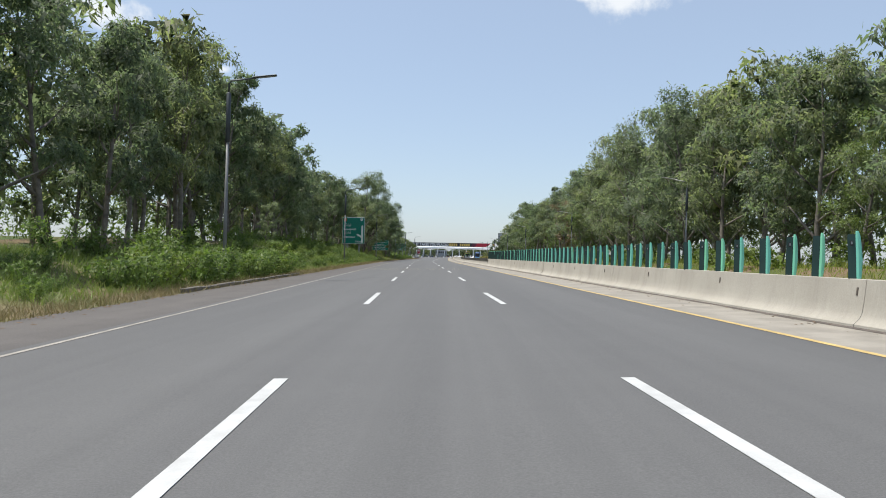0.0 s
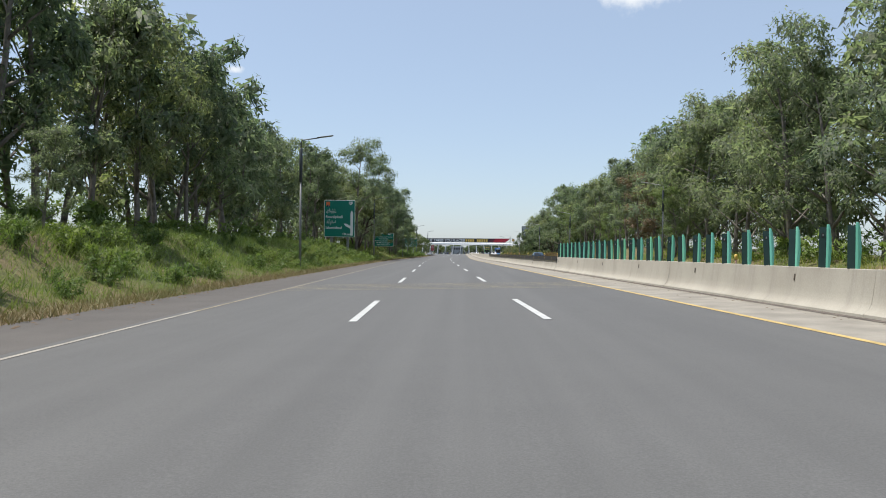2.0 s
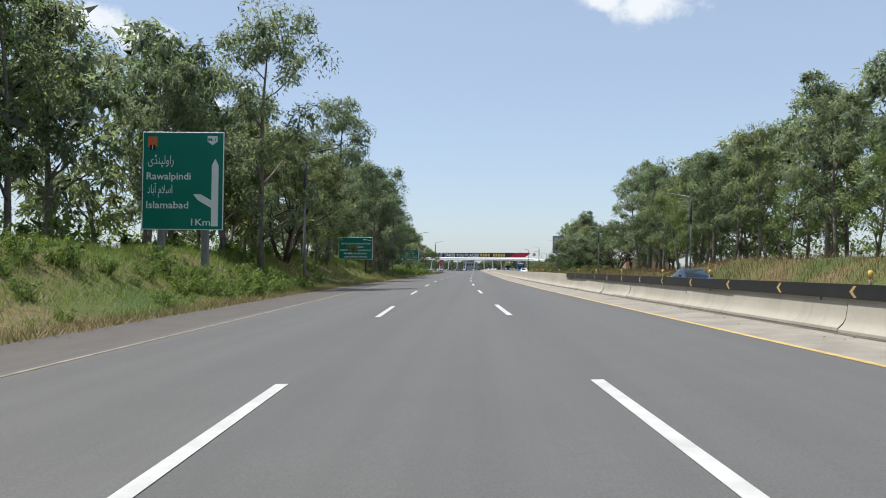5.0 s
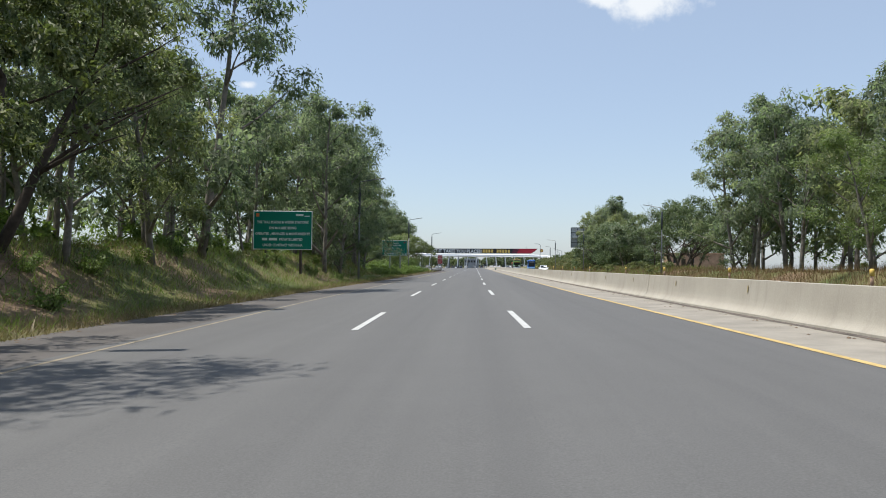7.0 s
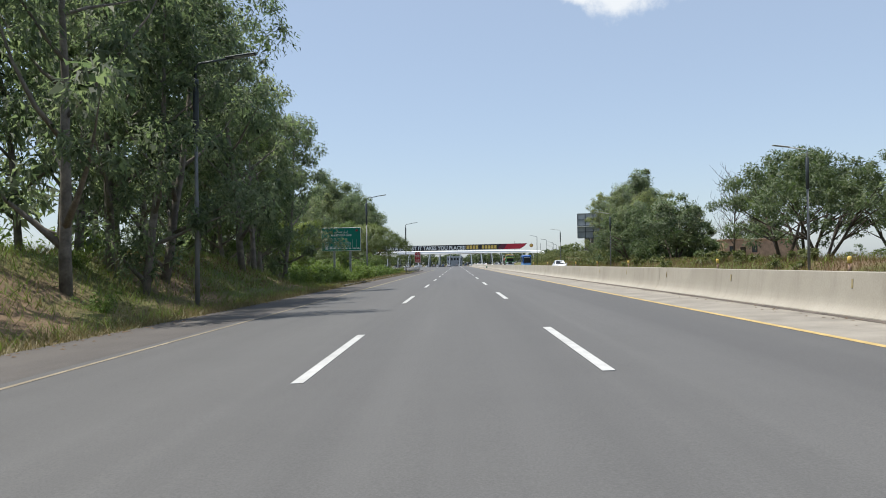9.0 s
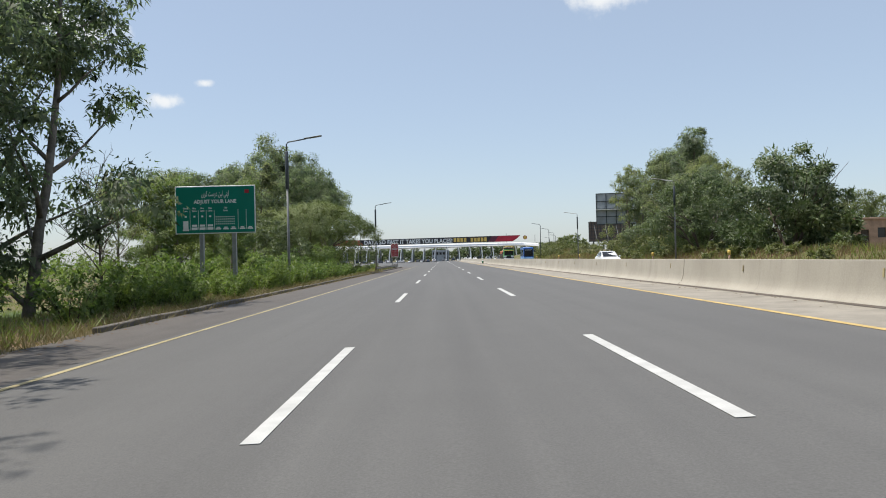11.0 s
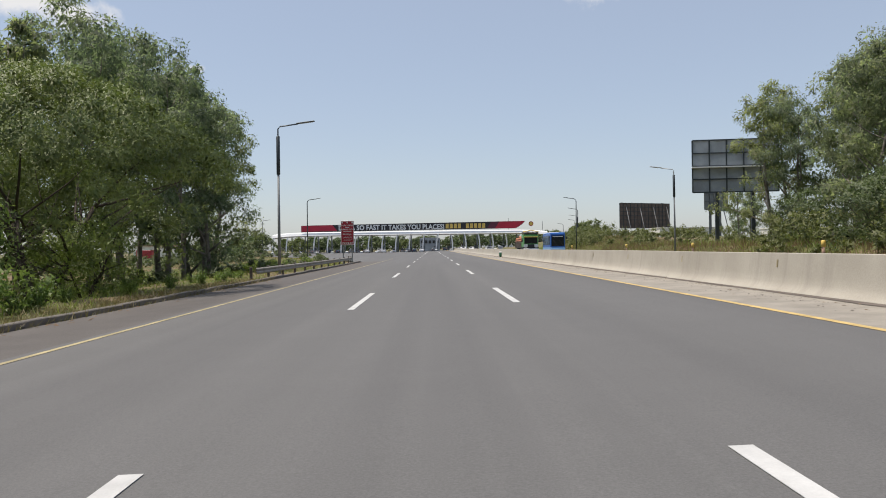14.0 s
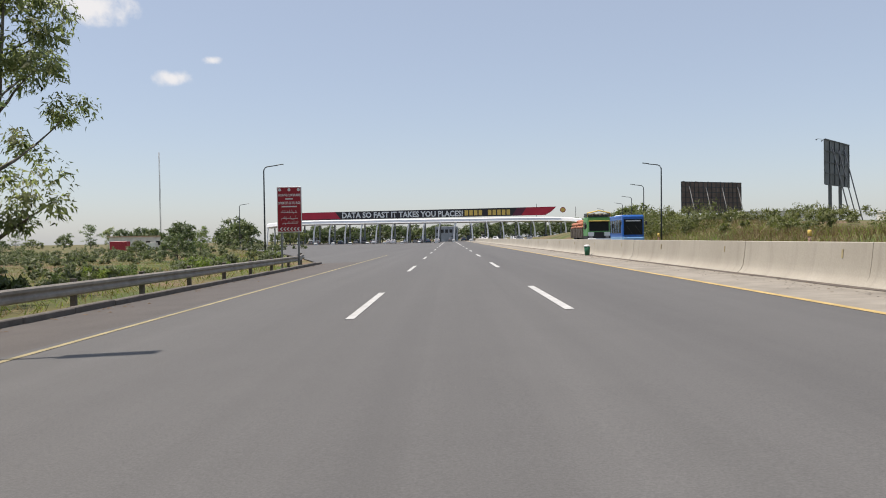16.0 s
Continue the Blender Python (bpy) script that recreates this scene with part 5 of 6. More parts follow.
grass("dry_grass", "dry straw-coloured grass fringe along the shoulder", M_DRY, 70000, 1, strip_of(-8.3, -10.4, 0, 330, 1.4), 0.26, 0.02, 0.6)
grass("green_grass", "rough green grass on the bank beside the road", M_GRASS, 66000, 2, strip_of(-9.7, -16.5, 18, 165), 0.36, 0.034, 0.6)
grass("green_grass", "patchy green grass on the earth bank", M_GRASS, 20000, 12, strip_of(-9.0, -16.5, 150, 250), 0.4, 0.034, 0.6)
grass("verge_grass", "mixed green grass beyond the guardrail", M_GRASS, 24000, 3, off_apron(-9.6, -34, 250, 440), 0.3, 0.034, 0.6)
grass("dry_grass", "dry brown tufts scattered on the earth bank", M_DRY, 26000, 4, strip_of(-9.1, -17, 150, 300), 0.32, 0.028, 0.6)
grass("reed_grass", "tall dry reddish reed grass behind the barrier", M_REED, 40000, 5, strip_of(23.0, 28.0, 150, 400), 0.6, 0.028, 0.3)
grass("green_grass", "green rough grass on the far verge", M_GRASS, 9000, 6, strip_of(23.0, 32.0, 20, 140), 0.6, 0.06)
grass("green_grass", "green rough grass behind the barrier near the plaza", M_GRASS, 12000, 16, strip_of(23.0, 32.0, 240, 470), 0.6, 0.06)

grass("dry_grass", "dry brown grass on the open ground by the plaza", M_DRY, 26000, 7, off_apron(-9.4, -50, 335, 470), 0.3, 0.03, 0.6)
grass("dry_grass", "dry straw-coloured grass on the mound behind the barrier", M_DRY, 16000, 8, strip_of(24.0, 36.0, 385, 450), 0.55, 0.05, 0.5)
grass("leaf_litter", "reddish-brown dead leaves lying on the earth mound", M_REED, 9000, 17, strip_of(-10.3, -17, 222, 250), 0.09, 0.1, 1.3)
rr = np.random.RandomState(9)


def litter(name, label, mat, count, xf, y0, y1, size):
    vs, fs = [], []
    for _ in range(count):
        x, y = xf(rr), rr.uniform(y0, y1)
        s = size * rr.uniform(0.4, 1.5)
        z = road_z(x, y)
        b = len(vs)
        for k in range(5):
            a = k * 1.2566 + rr.rand()
            vs.append((x + s * math.cos(a), y + s * math.sin(a), z + 0.002))
        vs.append((x, y, z + s * rr.uniform(0.2, 0.5)))
        fs += [(b + k, b + (k + 1) % 5, b + 5) for k in range(5)]
    return tagged(new(name, mesh_of(name, vs, fs, mat)), label, "litter", kind="stuff")


litter("gravel", "loose gravel and dirt along the barrier foot", M_LITTER, 1500, lambda r: 7.4 - abs(r.normal()) * 0.35, 0, 400, 0.03)
litter("gravel", "dark bits of debris strewn beside the barrier", M_RAIL_DARK, 800, lambda r: 7.15 - abs(r.normal()) * 0.4, 300, 385, 0.02)
litter("leaf_litter", "fallen dry leaves along the shoulder edge", M_LITTER, 1500, lambda r: -8.3 + abs(r.normal()) * 0.3, 0, 380, 0.045)

# dirt gathered in the gutter at the barrier foot
gutter = []
for i in range(430):
    y = -40 + i * 1.4
    w = 0.13 + 0.1 * (noise.noise((0.0, y * 0.45, 2.0)) + 0.5) + 0.03 * noise.noise((3.0, y * 2.1, 2.0))
    gutter += [(7.475 - max(0.02, w), y, road_z(7.3, y) + 0.004), (7.49, y, road_z(7.5, y) + 0.012)]
tagged(new("gutter_dirt", mesh_of("gutter_dirt", gutter, [(2 * i, 2 * i + 1, 2 * i + 3, 2 * i + 2) for i in range(429)], M_SOIL)), "dark dirt gathered along the barrier foot", "dirt", kind="stuff")

# ---- kerb and guardrail on the outer edge ----
kerb = thing("kerb", "low dark weathered concrete kerb at the shoulder edge", "kerb", kind="structure")
kerb_me = from_bm("kerb_stone", boxes((-0.1, 0.1, 0.01, 1.99, -0.1, 0.14), bevel=0.02), M_KERB)
for y0, y1 in ((25, 49), (247, 379)):
    y = y0
    while y < y1:
        part("kerb_stone", kerb_me, None, kerb, at=pose(-8.5 + random.uniform(-0.02, 0.02), y, road_z(-8.5, y) + random.uniform(-0.015, 0.01), random.uniform(-0.4, 0.4), 0, random.uniform(-0.5, 0.5)))
        y += 2.0

guard = thing("guardrail", "long weathered steel guardrail on short posts beside the shoulder", "guardrail", kind="structure")
WAVE = [(0.0, 0.0), (0.05, 0.04), (0.05, 0.1), (0.0, 0.15), (0.0, 0.17), (0.05, 0.22), (0.05, 0.28), (0.0, 0.32), (-0.012, 0.32), (0.038, 0.275), (0.038, 0.225), (-0.012, 0.175), (-0.012, 0.145), (0.038, 0.1), (0.038, 0.045), (-0.012, 0.0)]


def rail_x(y):
    return -9.05 - 0.9 * smooth(372, 381, y) ** 2


gys = [329 + 1.0 * i for i in range(53)]
bm = bmesh.new()
rings = []
for y in gys:
    rings.append([bm.verts.new((rail_x(y) + px, y, road_z(-9, y) + 0.33 + pz)) for px, pz in WAVE])
for i in range(len(rings) - 1):
    for k in range(len(WAVE)):
        k2 = (k + 1) % len(WAVE)
        bm.faces.new((rings[i][k], rings[i][k2], rings[i + 1][k2], rings[i + 1][k]))
part("rail", bm, M_RAIL, guard)
post_me = from_bm("post", boxes((-0.16, -0.03, -0.06, 0.06, -0.35, 0.72), bevel=0.008), M_RAIL_DARK)
for i in range(14):
    y = 328.4 + 4.0 * i
    if y < 381:
        part("post", post_me, None, guard, at=pose(rail_x(y), y, road_z(-9, y), random.uniform(-2, 2), 0, 0))


# ---- marker posts, bin ----
def marker_post():
    t = thing("marker_post", "short red and yellow marker post on the far verge", "marker post")
    part("shaft", tubes("shaft", M_BRICK, ([(0, 0, -0.1), (0, 0, 0.55)], 0.09), n=8), None, t)
    part("band", tubes("band", M_GOLD, ([(0, 0, 0.5), (0, 0, 0.85), (0, 0, 0.9)], [0.13, 0.13, 0.08]), n=8), None, t, "yellow reflective band")
    return t


mp = marker_post()
for i, y in enumerate((98.5, 121, 147, 173, 189, 212, 234, 256, 290, 312, 334, 356, 378.5, 413)):
    m = pose(22.75, y, ground_z(22.75, y) + 0.4, 0, 0, 20 * i)
    if i == 0:
        mp.matrix_basis = m
    else:
        copy_thing(mp, m)
bin_t = thing("litter_bin", "small green and white litter bin at the barrier", "bin", pose(7.25, 371, road_z(7.25, 371)) @ Matrix.Diagonal((0.75, 0.75, 0.8, 1)))
part("body", tubes("body", M_BIN, ([(0, 0, 0.0), (0, 0, 0.6)], [0.17, 0.22]), n=10), None, bin_t)
part("lid", tubes("lid", M_SIGN_WHITE, ([(0, 0, 0.6), (0, 0, 0.68), (0, 0, 0.72)], [0.24, 0.22, 0.1]), n=10), None, bin_t, "white lid")


# ---- vehicles ----
def loft(stations, ring):
    bm = bmesh.new()
    rows = [[bm.verts.new(p) for p in ring(s)] for s in stations]
    n = len(rows[0])
    for i in range(len(rows) - 1):
        for k in range(n):
            bm.faces.new((rows[i][k], rows[i][(k + 1) % n], rows[i + 1][(k + 1) % n], rows[i + 1][k]))
    bm.faces.new(rows[0])
    bm.faces.new(list(reversed(rows[-1])))
    return bm


def wheel(t, x, y, r=0.32, w=0.2):
    me = tubes("wheel", M_TYRE, ([(-w / 2, 0, 0), (-w / 2 + 0.03, 0, 0), (w / 2 - 0.03, 0, 0), (w / 2, 0, 0)], [r * 0.85, r, r, r * 0.85]), n=14)
    ob = part("wheel", me, None, t, at=pose(x, y, r))
    part("rim", tubes("rim", M_POLE, ([(-w / 2 - 0.01, 0, 0), (w / 2 + 0.01, 0, 0)], r * 0.55), n=10), None, ob, "grey wheel rim")


def car(label, paint, name="car", L=4.4, W=1.74, H=1.46):
    """A saloon car that faces -y."""
    t = thing(name, label, "car")
    # y, half width, floor, belt
    st = [(-L / 2, 0.62, 0.35, 0.62), (-L / 2 + 0.25, 0.8, 0.24, 0.76), (-L / 4, 0.87, 0.2, 0.9), (0, 0.87, 0.2, 0.93), (L / 4, 0.87, 0.2, 0.95), (L / 2 - 0.25, 0.8, 0.26, 0.96), (L / 2, 0.7, 0.38, 0.9)]
    k = W / 1.74
    part("body", loft(st, lambda s: [(-s[1] * k, s[0], s[2]), (-s[1] * k * 1.02, s[0], (s[2] + s[3]) / 2), (-s[1] * k * 0.93, s[0], s[3]), (s[1] * k * 0.93, s[0], s[3]), (s[1] * k * 1.02, s[0], (s[2] + s[3]) / 2), (s[1] * k, s[0], s[2])]), paint, t)
    # y, foot half width, foot height, top half width, top height
    cab = [(-L * 0.25, 0.74, 0.88, 0.7, 0.92), (-L * 0.16, 0.76, 0.9, 0.66, 0.92 + (H - 0.95) * 0.58), (-L * 0.07, 0.77, 0.92, 0.6, H - 0.05), (L * 0.05, 0.77, 0.93, 0.6, H), (L * 0.17, 0.77, 0.94, 0.59, H - 0.05), (L * 0.29, 0.75, 0.95, 0.63, 0.96 + (H - 1.0) * 0.5), (L * 0.4, 0.7, 0.95, 0.66, 0.98)]
    part("cabin", loft(cab, lambda s: [(-s[1] * k, s[0], s[2]), (-s[3] * k, s[0], s[4]), (s[3] * k, s[0], s[4]), (s[1] * k, s[0], s[2])]), paint, t)

    def pane(name, corners):
        bm = bmesh.new()
        bm.faces.new([bm.verts.new(c) for c in corners])
        part(name, bm, M_GLASS_DARK, t, "dark tinted glass")

    def between(i, j, u, v, side):
        """A point on the cabin's side: u along from station i to j, v up from foot to top, a little proud."""
        p, q = cab[i], cab[j]
        y0 = p[0] + (q[0] - p[0]) * u
        foot = (p[1] + (q[1] - p[1]) * u, p[2] + (q[2] - p[2]) * u)
        head = (p[3] + (q[3] - p[3]) * u, p[4] + (q[4] - p[4]) * u)
        return (side * (foot[0] + (head[0] - foot[0]) * v + 0.012) * k, y0, foot[1] + (head[1] - foot[1]) * v)

    pane("windscreen", [(-0.62 * k, cab[0][0] + 0.02, 0.95), (0.62 * k, cab[0][0] + 0.02, 0.95), (0.61 * k, cab[1][0] - 0.02, cab[1][4] + 0.012), (0.56 * k, cab[2][0] - 0.04, H - 0.06), (-0.56 * k, cab[2][0] - 0.04, H - 0.06), (-0.61 * k, cab[1][0] - 0.02, cab[1][4] + 0.012)])
    pane("rear_window", [(-0.55 * k, cab[4][0] + 0.05, H - 0.06), (0.55 * k, cab[4][0] + 0.05, H - 0.06), (0.58 * k, cab[5][0] + 0.03, cab[5][4] + 0.012), (0.6 * k, cab[6][0] - 0.05, 1.03), (-0.6 * k, cab[6][0] - 0.05, 1.03), (-0.58 * k, cab[5][0] + 0.03, cab[5][4] + 0.012)])
    for side in (-1, 1):
        pane("side_window", [between(1, 2, 0.25, 0.12, side), between(2, 3, 0.75, 0.12, side), between(2, 3, 0.75, 0.88, side), between(2, 3, 0.1, 0.88, side), between(1, 2, 0.5, 0.85, side)])
        pane("side_window", [between(2, 3, 0.88, 0.12, side), between(4, 5, 0.7, 0.15, side), between(4, 5, 0.2, 0.85, side), between(2, 3, 0.88, 0.88, side)])
    for sx in (-1, 1):
        part("headlight", boxes((sx * 0.58 * k - 0.17, sx * 0.58 * k + 0.17, -L / 2 + 0.02, -L / 2 + 0.2, 0.6, 0.74), bevel=0.03), M_LENS, t)
        part("tail_light", boxes((sx * 0.6 * k - 0.14, sx * 0.6 * k + 0.14, L / 2 - 0.12, L / 2 + 0.01, 0.7, 0.84), bevel=0.02), M_SIGN_RED, t)
        part("mirror", boxes((sx * 0.93 * k - 0.08, sx * 0.93 * k + 0.08, -L * 0.2, -L * 0.2 + 0.1, 0.92, 1.05), bevel=0.03), paint, t)
        for yy in (-L * 0.3, L * 0.3):
            wheel(t, sx * 0.78 * k, yy)
    part("grille", boxes((-0.38, 0.38, -L / 2 - 0.01, -L / 2 + 0.05, 0.42, 0.56), bevel=0.01), M_BLACK, t)
    return t


def big_box(label, name, L, W, H, z0, paint, glass_z, lower=None):
    t = thing(name, label, name)
    part("body", boxes((-W / 2, W / 2, -L / 2, L / 2, z0, H), bevel=0.12), paint, t)
    part("windscreen", boxes((-W / 2 + 0.15, W / 2 - 0.15, -L / 2 - 0.03, -L / 2 + 0.1, glass_z, H - 0.45), bevel=0.05), M_GLASS_DARK, t, "dark wide windscreen")
    if lower:
        part("skirt", boxes((-W / 2 - 0.02, W / 2 + 0.02, -L / 2 - 0.02, L / 2, z0, z0 + 0.55), bevel=0.03), lower, t)
    for sx in (-1, 1):
        part("headlight", boxes((sx * W * 0.36 - 0.18, sx * W * 0.36 + 0.18, -L / 2 - 0.05, -L / 2, z0 + 0.3, z0 + 0.5), bevel=0.02), M_LENS, t)
        part("side_window", boxes((sx * (W / 2 + 0.015) - 0.02, sx * (W / 2 + 0.015) + 0.02, -L / 2 + 0.9, L / 2 - 0.5, glass_z + 0.25, H - 0.55)), M_GLASS_DARK, t)
        part("mirror", boxes((sx * (W / 2 + 0.22) - 0.1, sx * (W / 2 + 0.22) + 0.1, -L / 2 - 0.15, -L / 2, H - 1.2, H - 0.75), bevel=0.04), M_BLACK, t)
        for yy in (-L * 0.32, L * 0.3):
            wheel(t, sx * (W / 2 - 0.18), yy, 0.5, 0.3)
    return t


bus = big_box("blue intercity bus with a dark windscreen", "bus", 11.5, 2.5, 3.5, 0.4, M_BLUE, 1.15, M_BLUE_LIGHT)
bus.matrix_basis = pose(21.6, 424.5, 0.15, 0, 0, -2)
part("sign_band", boxes((-0.85, 0.85, -5.8, -5.77, 2.74, 2.86)), M_SIGN_WHITE, bus)
part("bumper", boxes((-1.2, 1.2, -5.95, -5.7, 0.35, 0.85), bevel=0.08), M_BLUE_LIGHT, bus)
part("roof_unit", boxes((-0.8, 0.8, -1.5, 2.0, 3.4, 3.62), bevel=0.08), M_SIGN_WHITE, bus, "white rooftop cooling unit")
for i in range(6):
    part("window_post", boxes((-1.29, -1.255, -3.4 + 1.5 * i, -3.26 + 1.5 * i, 1.4, 2.95)), M_BLUE_LIGHT, bus)
part("wiper", tubes("wiper", M_BLACK, ([(-0.1, -5.8, 1.25), (-0.75, -5.82, 2.2)], 0.02), n=5), None, bus)
part("wiper", tubes("wiper", M_BLACK, ([(0.9, -5.8, 1.25), (0.25, -5.82, 2.2)], 0.02), n=5), None, bus)
part("fascia", boxes((-1.2, 1.2, -5.86, -5.7, 2.98, 3.36), bevel=0.06), M_BLUE, bus)
truck = big_box("green cargo truck with a tall decorated cab", "truck", 2.4, 2.4, 3.1, 0.6, M_TRUCK_GREEN, 1.6, M_BLACK)
truck.matrix_basis = pose(15.6, 411, 0.15, 0, 0, 1)
part("crown_rail", tubes("crown_rail", M_GOLD, ([(-1.2, -1.2, 3.1), (-1.2, -1.1, 3.5), (0, -1.25, 3.75), (1.2, -1.1, 3.5), (1.2, -1.2, 3.1)], 0.07)), None, truck)
part("cargo_bed", boxes((-1.25, 1.25, 1.3, 8.5, 0.9, 1.9), bevel=0.05), M_BARK_DARK, truck, "dark wooden cargo bed")
part("chassis", boxes((-0.9, 0.9, -1.0, 8.3, 0.45, 0.88), bevel=0.03), M_BLACK, truck)
sack_me = from_bm("sack", boxes((-0.42, 0.42, -0.48, 0.48, 0.0, 0.36), bevel=0.13), M_LOAD)
for level, (across, z) in enumerate(((3, 1.9), (3, 2.24), (2, 2.56))):
    for i in range(across):
        for k in range(7 - level):
            part("sack", sack_me, None, truck, at=pose((i - (across - 1) / 2) * 0.83, 1.85 + 0.5 * level + 0.99 * k, z + random.uniform(-0.03, 0.03), random.uniform(-5, 5), random.uniform(-6, 6), random.uniform(-8, 8)))
part("bumper", boxes((-1.2, 1.2, -1.45, -1.15, 0.45, 0.85), bevel=0.05), M_SIGN_WHITE, truck)
for sx in (-1, 1):
    part("cab_panel", boxes((sx * 0.85 - 0.3, sx * 0.85 + 0.3, -1.235, -1.2, 1.1, 1.5), bevel=0.02), M_SIGN_WHITE, truck, "white painted panel")
part("visor", boxes((-1.1, 1.1, -1.5, -1.2, 2.62, 2.72), bevel=0.02), M_GOLD, truck, "yellow sun visor")
part("grille", boxes((-0.5, 0.5, -1.25, -1.2, 1.0, 1.5), bevel=0.02), M_BLACK, truck)
part("roof_rack", boxes((-1.15, 1.15, -1.2, 0.9, 3.12, 3.2), (-1.15, -1.09, -1.2, 0.9, 3.2, 3.5), (1.09, 1.15, -1.2, 0.9, 3.2, 3.5), bevel=0.01), M_POLE_DARK, truck)
for i in range(5):
    part("bundle", boxes((-1.0 + 0.4 * i, -0.66 + 0.4 * i, -0.9, 0.7, 3.2, 3.45 + 0.06 * (i % 2)), bevel=0.08), M_BARK, truck)
for i in range(8):
    part("bed_post", boxes((-1.3, -1.25, 1.4 + 0.98 * i, 1.48 + 0.98 * i, 0.9, 2.1)), M_BARK, truck)
for sx in (-1, 1):
    wheel(truck, sx * 1.0, 5.5, 0.5, 0.35)
    wheel(truck, sx * 1.0, 6.8, 0.5, 0.35)

white_car = car("white saloon car on the opposite carriageway", M_CAR_WHITE)
white_car.matrix_basis = pose(14.8, 298.5, 0.15, 0, 0, 0)
blue_car = car("dark blue hatchback on the opposite carriageway", M_CAR_BLUE, L=3.9, H=1.4)
blue_car.matrix_basis = pose(14.6, 151.5, 0.05, 0, 0, 0)
grey_car = car("grey car waiting at the toll plaza", M_CAR_GREY)
paints = [white_car, grey_car, blue_car, grey_car, white_car]
for i, (x, y, turn) in enumerate(((-4, 566, 180), (0.5, 585, 180), (5, 600, 180), (-10, 590, 180), (-16, 606, 180), (-22, 600, 180), (-34, 604, 180), (-43, 606, 180), (-50, 602, 180), (14, 560, 0), (19, 548, 0), (25, 566, 0), (31, 588, 0), (37, 596, 0), (22, 592, 0), (13, 600, 0), (17.5, 520, 0), (-7, 578, 180), (-12.5, 604, 180), (-19, 584, 180), (-26, 590, 180), (-31, 606, 180), (-38, 592, 180), (-47, 598, 180), (10.5, 580, 0), (28, 604, 0), (34, 574, 0), (41, 600, 0))):
    src = paints[i % 5]
    m = pose(x, y, (road_z(x, y) if x < 7 else 0.15), 0, 0, turn)
    c = copy_thing(src, m)
    tagged(c, {0: "white car near the toll plaza", 1: "grey car near the toll plaza", 2: "dark blue car near the toll plaza"}[{0: 0, 1: 1, 2: 2, 3: 1, 4: 0}[i % 5]], group="cars at the toll plaza")
grey_car.matrix_basis = pose(-28, 603, road_z(-28, 603), 0, 0, 180)


# ---- buildings and mast ----
def house(label, w, d, h, mat, openings, name="house", roof_mat=None, eave=0.15):
    """A flat-roofed block whose front faces -y; openings: x0, x1, z0, z1 on the front."""
    t = thing(name, label, "building")
    bm = bmesh.new()
    xs_ = sorted({-w / 2, w / 2} | {o[0] for o in openings} | {o[1] for o in openings})
    zs_ = sorted({0.0, h} | {o[2] for o in openings} | {o[3] for o in openings})
    for a0, a1 in zip(xs_, xs_[1:]):
        for c0, c1 in zip(zs_, zs_[1:]):
            if not any(o[0] <= a0 and a1 <= o[1] and o[2] <= c0 and c1 <= o[3] for o in openings):
                box(bm, a0, a1, 0, 0.25, c0, c1)
    box(bm, -w / 2, -w / 2 + 0.25, 0.25, d, 0, h)
    box(bm, w / 2 - 0.25, w / 2, 0.25, d, 0, h)
    box(bm, -w / 2 + 0.25, w / 2 - 0.25, d - 0.25, d, 0, h)
    part("wall", bm, mat, t)
    part("roof", boxes((-w / 2 - eave, w / 2 + eave, -eave, d + eave, h, h + 0.22), bevel=0.02), roof_mat or mat, t)
    for o in openings:
        part("window" if o[2] > 0.3 else "door", boxes((o[0], o[1], 0.14, 0.18, o[2], o[3])), M_GLASS_DARK if o[2] > 0.3 else M_BARK_DARK, t)
    return t


h1 = house("unfinished red brick house with small dark windows", 11.5, 7, 3.2, M_BRICK, ((-4.9, -4.0, 1.2, 2.3), (-3.2, -2.3, 0.0, 2.1), (-1.4, -0.5, 1.2, 2.3)))
h1.matrix_basis = pose(49, 312, ground_z(51, 312) + 0.25, 0, 0, -4)
part("plinth", boxes((-5.75, 5.75, 0.02, 6.98, -0.8, 0.0)), M_BRICK, h1)
h2 = house("low white-walled building behind the shrubs", 16, 8, 3.5, M_PLASTER, ((-5, -4, 1.2, 2.4), (3, 4.2, 1.2, 2.4)))
h2.matrix_basis = pose(66, 482, ground_z(66, 482), 0, 0, 3)
h3 = house("low white-walled building behind the shrubs", 14, 8, 3.6, M_PLASTER, ((-2, -1, 1.2, 2.2),))
h3.matrix_basis = pose(86, 462, ground_z(86, 462), 0, 0, 3)
h4 = house("long low pale office building with a flat roof", 27, 10, 4.2, M_PLASTER, tuple((-11 + 3.6 * i, -9.4 + 3.6 * i, 1.1, 2.6) for i in range(7)), roof_mat=M_BRICK, eave=0.5)
h4.matrix_basis = pose(-109, 600, ground_z(-109, 600) + 0.7, 0, 0, 0)
part("plinth", boxes((-13.4, 13.4, 0.05, 9.9, -1.2, 0.0)), M_KERB, h4)
mud = thing("mud_wall", "low dark brown mud wall on the earth bank", "wall", pose(-20.2, 250, ground_z(-20.2, 250)))
part("wall", boxes((-2.2, 2.2, -0.3, 0.3, -0.6, 1.5), bevel=0.06), M_MUD, mud)
cont = thing("container", "red cargo container standing by the office building", "container", pose(-112, 585, ground_z(-112, 585) + 0.2))
part("shell", boxes((-3, 3, -1.2, 1.2, -0.2, 3.0), bevel=0.05), M_SIGN_RED, cont)
for i in range(9):
    part("corrugation", boxes((-2.8 + 0.65 * i, -2.5 + 0.65 * i, -1.25, -1.2, 0.4, 2.9)), M_SIGN_RED, cont)
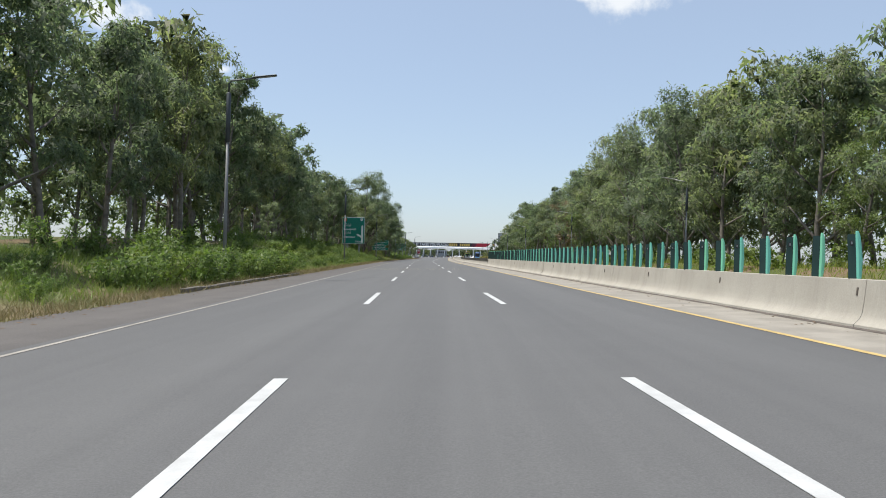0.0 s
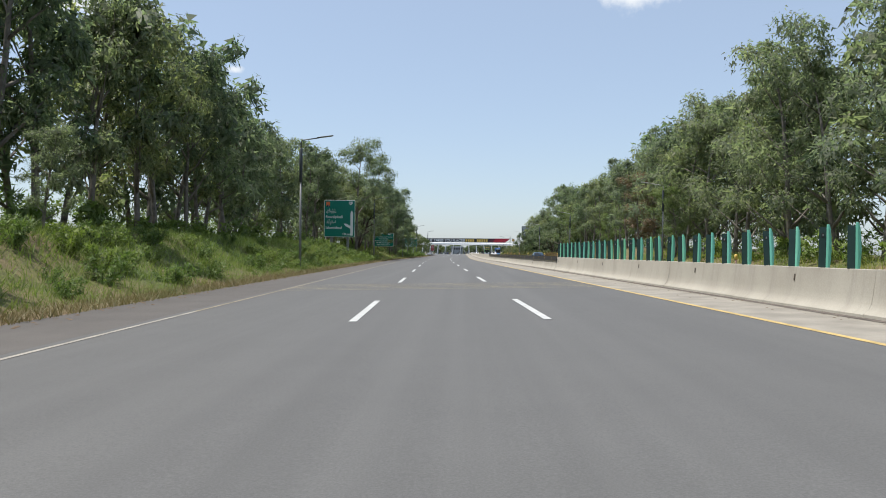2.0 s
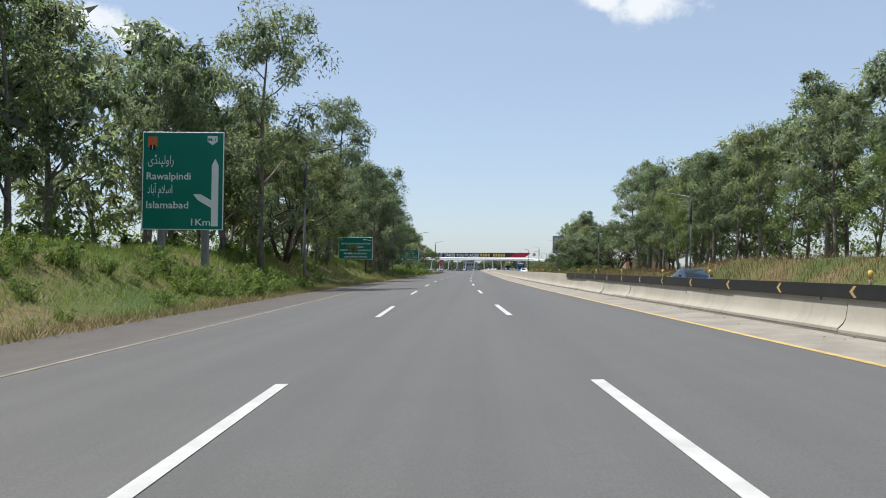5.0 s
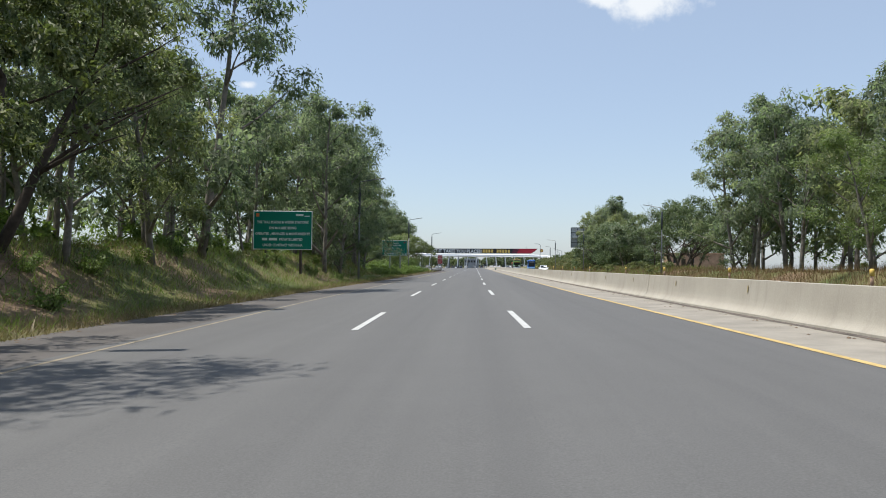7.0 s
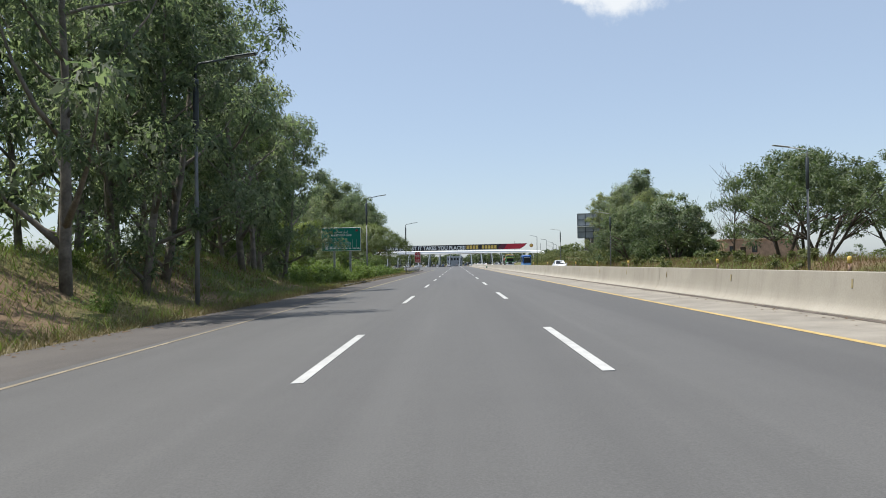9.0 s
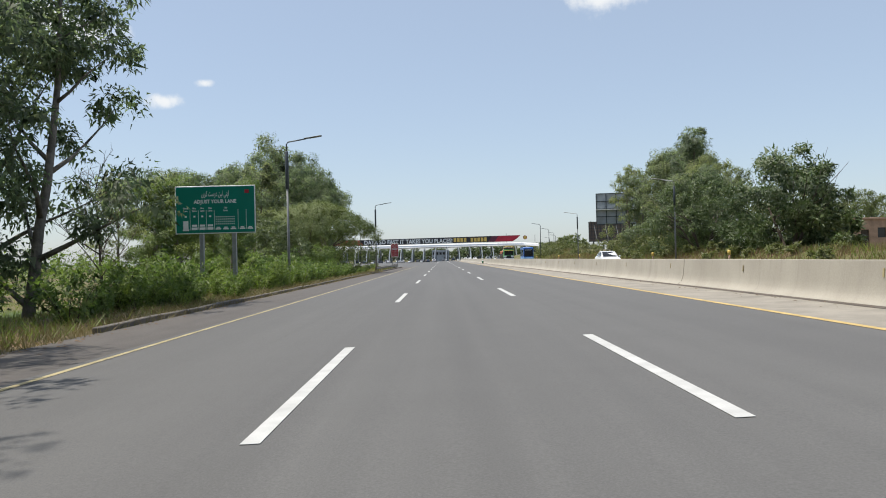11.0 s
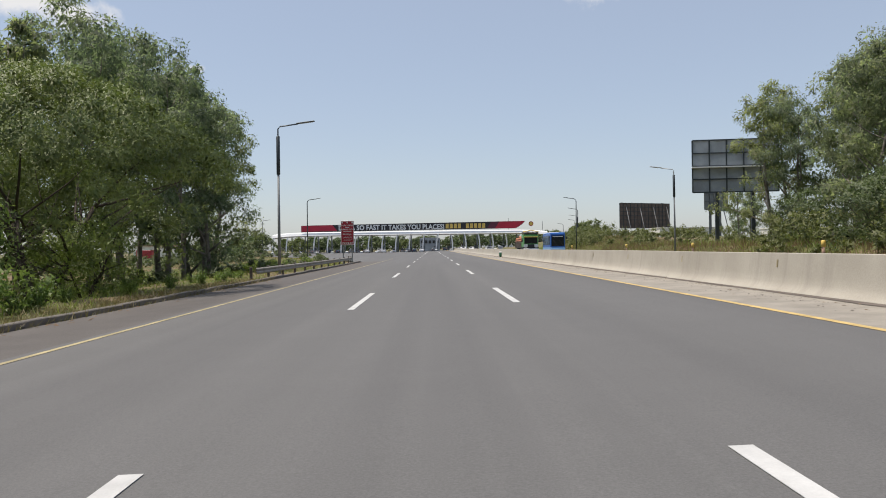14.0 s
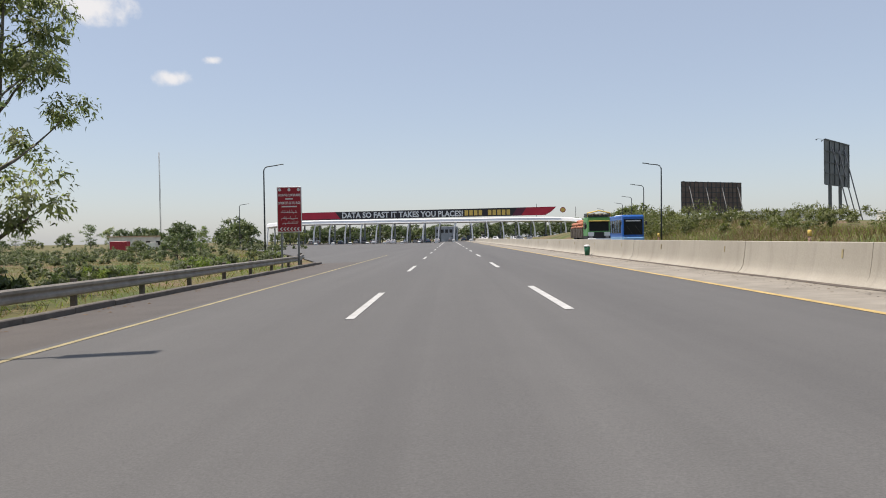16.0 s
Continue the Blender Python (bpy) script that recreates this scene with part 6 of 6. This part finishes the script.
cont2 = thing("container", "white cargo container beside the red one", "container", pose(-103.5, 587, ground_z(-103.5, 587)))
part("shell", boxes((-3.2, 3.2, -1.2, 1.2, 0.3, 2.6), bevel=0.05), M_PLASTER, cont2)
mast = thing("radio_mast", "thin tall lattice radio mast", "mast", pose(-123, 650, ground_z(-123, 650)))
for k in range(3):
    a = k * 2.094
    part("leg", tubes("leg", M_POLE, ([(0.25 * math.cos(a), 0.25 * math.sin(a), 0), (0.25 * math.cos(a), 0.25 * math.sin(a), 41)], 0.06), n=5), None, mast)
for i in range(20):
    a0, a1 = (i % 3) * 2.094, ((i + 1) % 3) * 2.094
    part("brace", tubes("brace", M_POLE, ([(0.25 * math.cos(a0), 0.25 * math.sin(a0), 2 * i), (0.25 * math.cos(a1), 0.25 * math.sin(a1), 2 * i + 2)], 0.035), n=4), None, mast)

# ---- distant trees ----
rf = random.Random(21)
for i in range(46):
    x = -330 + 620 * (i + rf.random()) / 46
    y = rf.uniform(690, 900) if -80 < x < 60 else rf.uniform(600, 820)
    if -128 < x < -90:
        y = 665 + rf.uniform(0, 60)
    s = rf.uniform(0.45, 0.8)
    tree(EUC_FAR[rf.randrange(4)] if rf.random() < 0.5 else ACA_FAR[rf.randrange(2)], "distant tree on the plain beyond the plaza", scaled(x, y, s * 1.5, rf.uniform(0, 360), s), "distant_tree", "distant trees")
for i in range(56):          # the dark line of trees behind the canopy
    x = -78 + 150 * (i + rf.random()) / 56
    s = rf.uniform(0.75, 1.15)
    tree(ACA_FAR[rf.randrange(2)], "dark spreading tree behind the toll plaza", scaled(x, rf.uniform(668, 690), s, rf.uniform(0, 360)), "distant_tree", "trees behind the plaza")
for x, y, s in ((-122, 640, 1.1), (-129, 644, 1.2), (-135, 640, 1.1), (-126, 648, 1.1), (-132, 650, 1.1), (-170, 660, 0.8), (-185, 640, 0.6), (-215, 680, 0.9), (-240, 660, 0.7), (-262, 690, 0.9), (-290, 670, 0.8), (-95, 650, 0.8), (-150, 690, 0.7), (-66, 560, 0.95), (-80, 600, 1.0)):
    tree(ACA_FAR[rf.randrange(2)], "spreading tree on the plain beside the office", scaled(x, y, s, rf.uniform(0, 360)), "distant_tree", "distant trees")
tree(EUC_LIME, "young leafy green tree on the open ground", scaled(-46.5, 470, 0.36, 20), "broadleaf_tree")
for x, y, s in ((-52, 520, 0.9), (-60, 540, 1.1), (-66, 515, 1.0), (-48, 560, 0.8), (-74, 535, 0.9), (-34, 424, 0.45), (-58, 470, 0.4), (54, 560, 1.1), (56, 585, 1.0), (50, 540, 0.9), (58, 560, 1.2), (62, 610, 1.0), (58, 590, 1.1)):
    tree(ACA_FAR[rf.randrange(2)], "scattered acacia beside the toll plaza", scaled(x, y, s, rf.uniform(0, 360)), "acacia_tree")


# ---- the bend: the road comes in from the right on a straight, bears right on a wide curve and runs straight to the plaza ----
def bend_at(y):
    a = min(max(208.0 - y, 0.0), 79.0)
    return 0.00047 * a * a / 2 + 0.0371 * max(0.0, 129.0 - y), 0.00047 * a


def bend_mesh(me):
    co = np.empty(3 * len(me.vertices))
    me.vertices.foreach_get("co", co)
    co = co.reshape(-1, 3)
    a = np.clip(208.0 - co[:, 1], 0.0, 79.0)
    off = 0.00047 * a * a / 2 + 0.0371 * np.maximum(0.0, 129.0 - co[:, 1])
    co[:, 1] += co[:, 0] * 0.00047 * a
    co[:, 0] += off
    me.vertices.foreach_set("co", co.ravel())
    me.update()


def bend_pose(ob):
    x, y, z = ob.matrix_basis.translation
    off, turn = bend_at(y)
    rest = ob.matrix_basis.copy()
    rest.translation = (0, 0, 0)
    ob.matrix_basis = Matrix.Translation((x + off, y + x * turn, z)) @ Matrix.Rotation(turn, 4, "Z") @ rest


for ob in [o for o in scene.objects if o.parent is None and o.type in ("MESH", "EMPTY")]:
    still = Matrix.Identity(4)
    if ob.matrix_basis != still:
        bend_pose(ob)
        continue
    if ob.type == "MESH":
        bend_mesh(ob.data)
    for piece in ob.children:
        if piece.matrix_basis != still:
            bend_pose(piece)
        else:
            bend_mesh(piece.data)
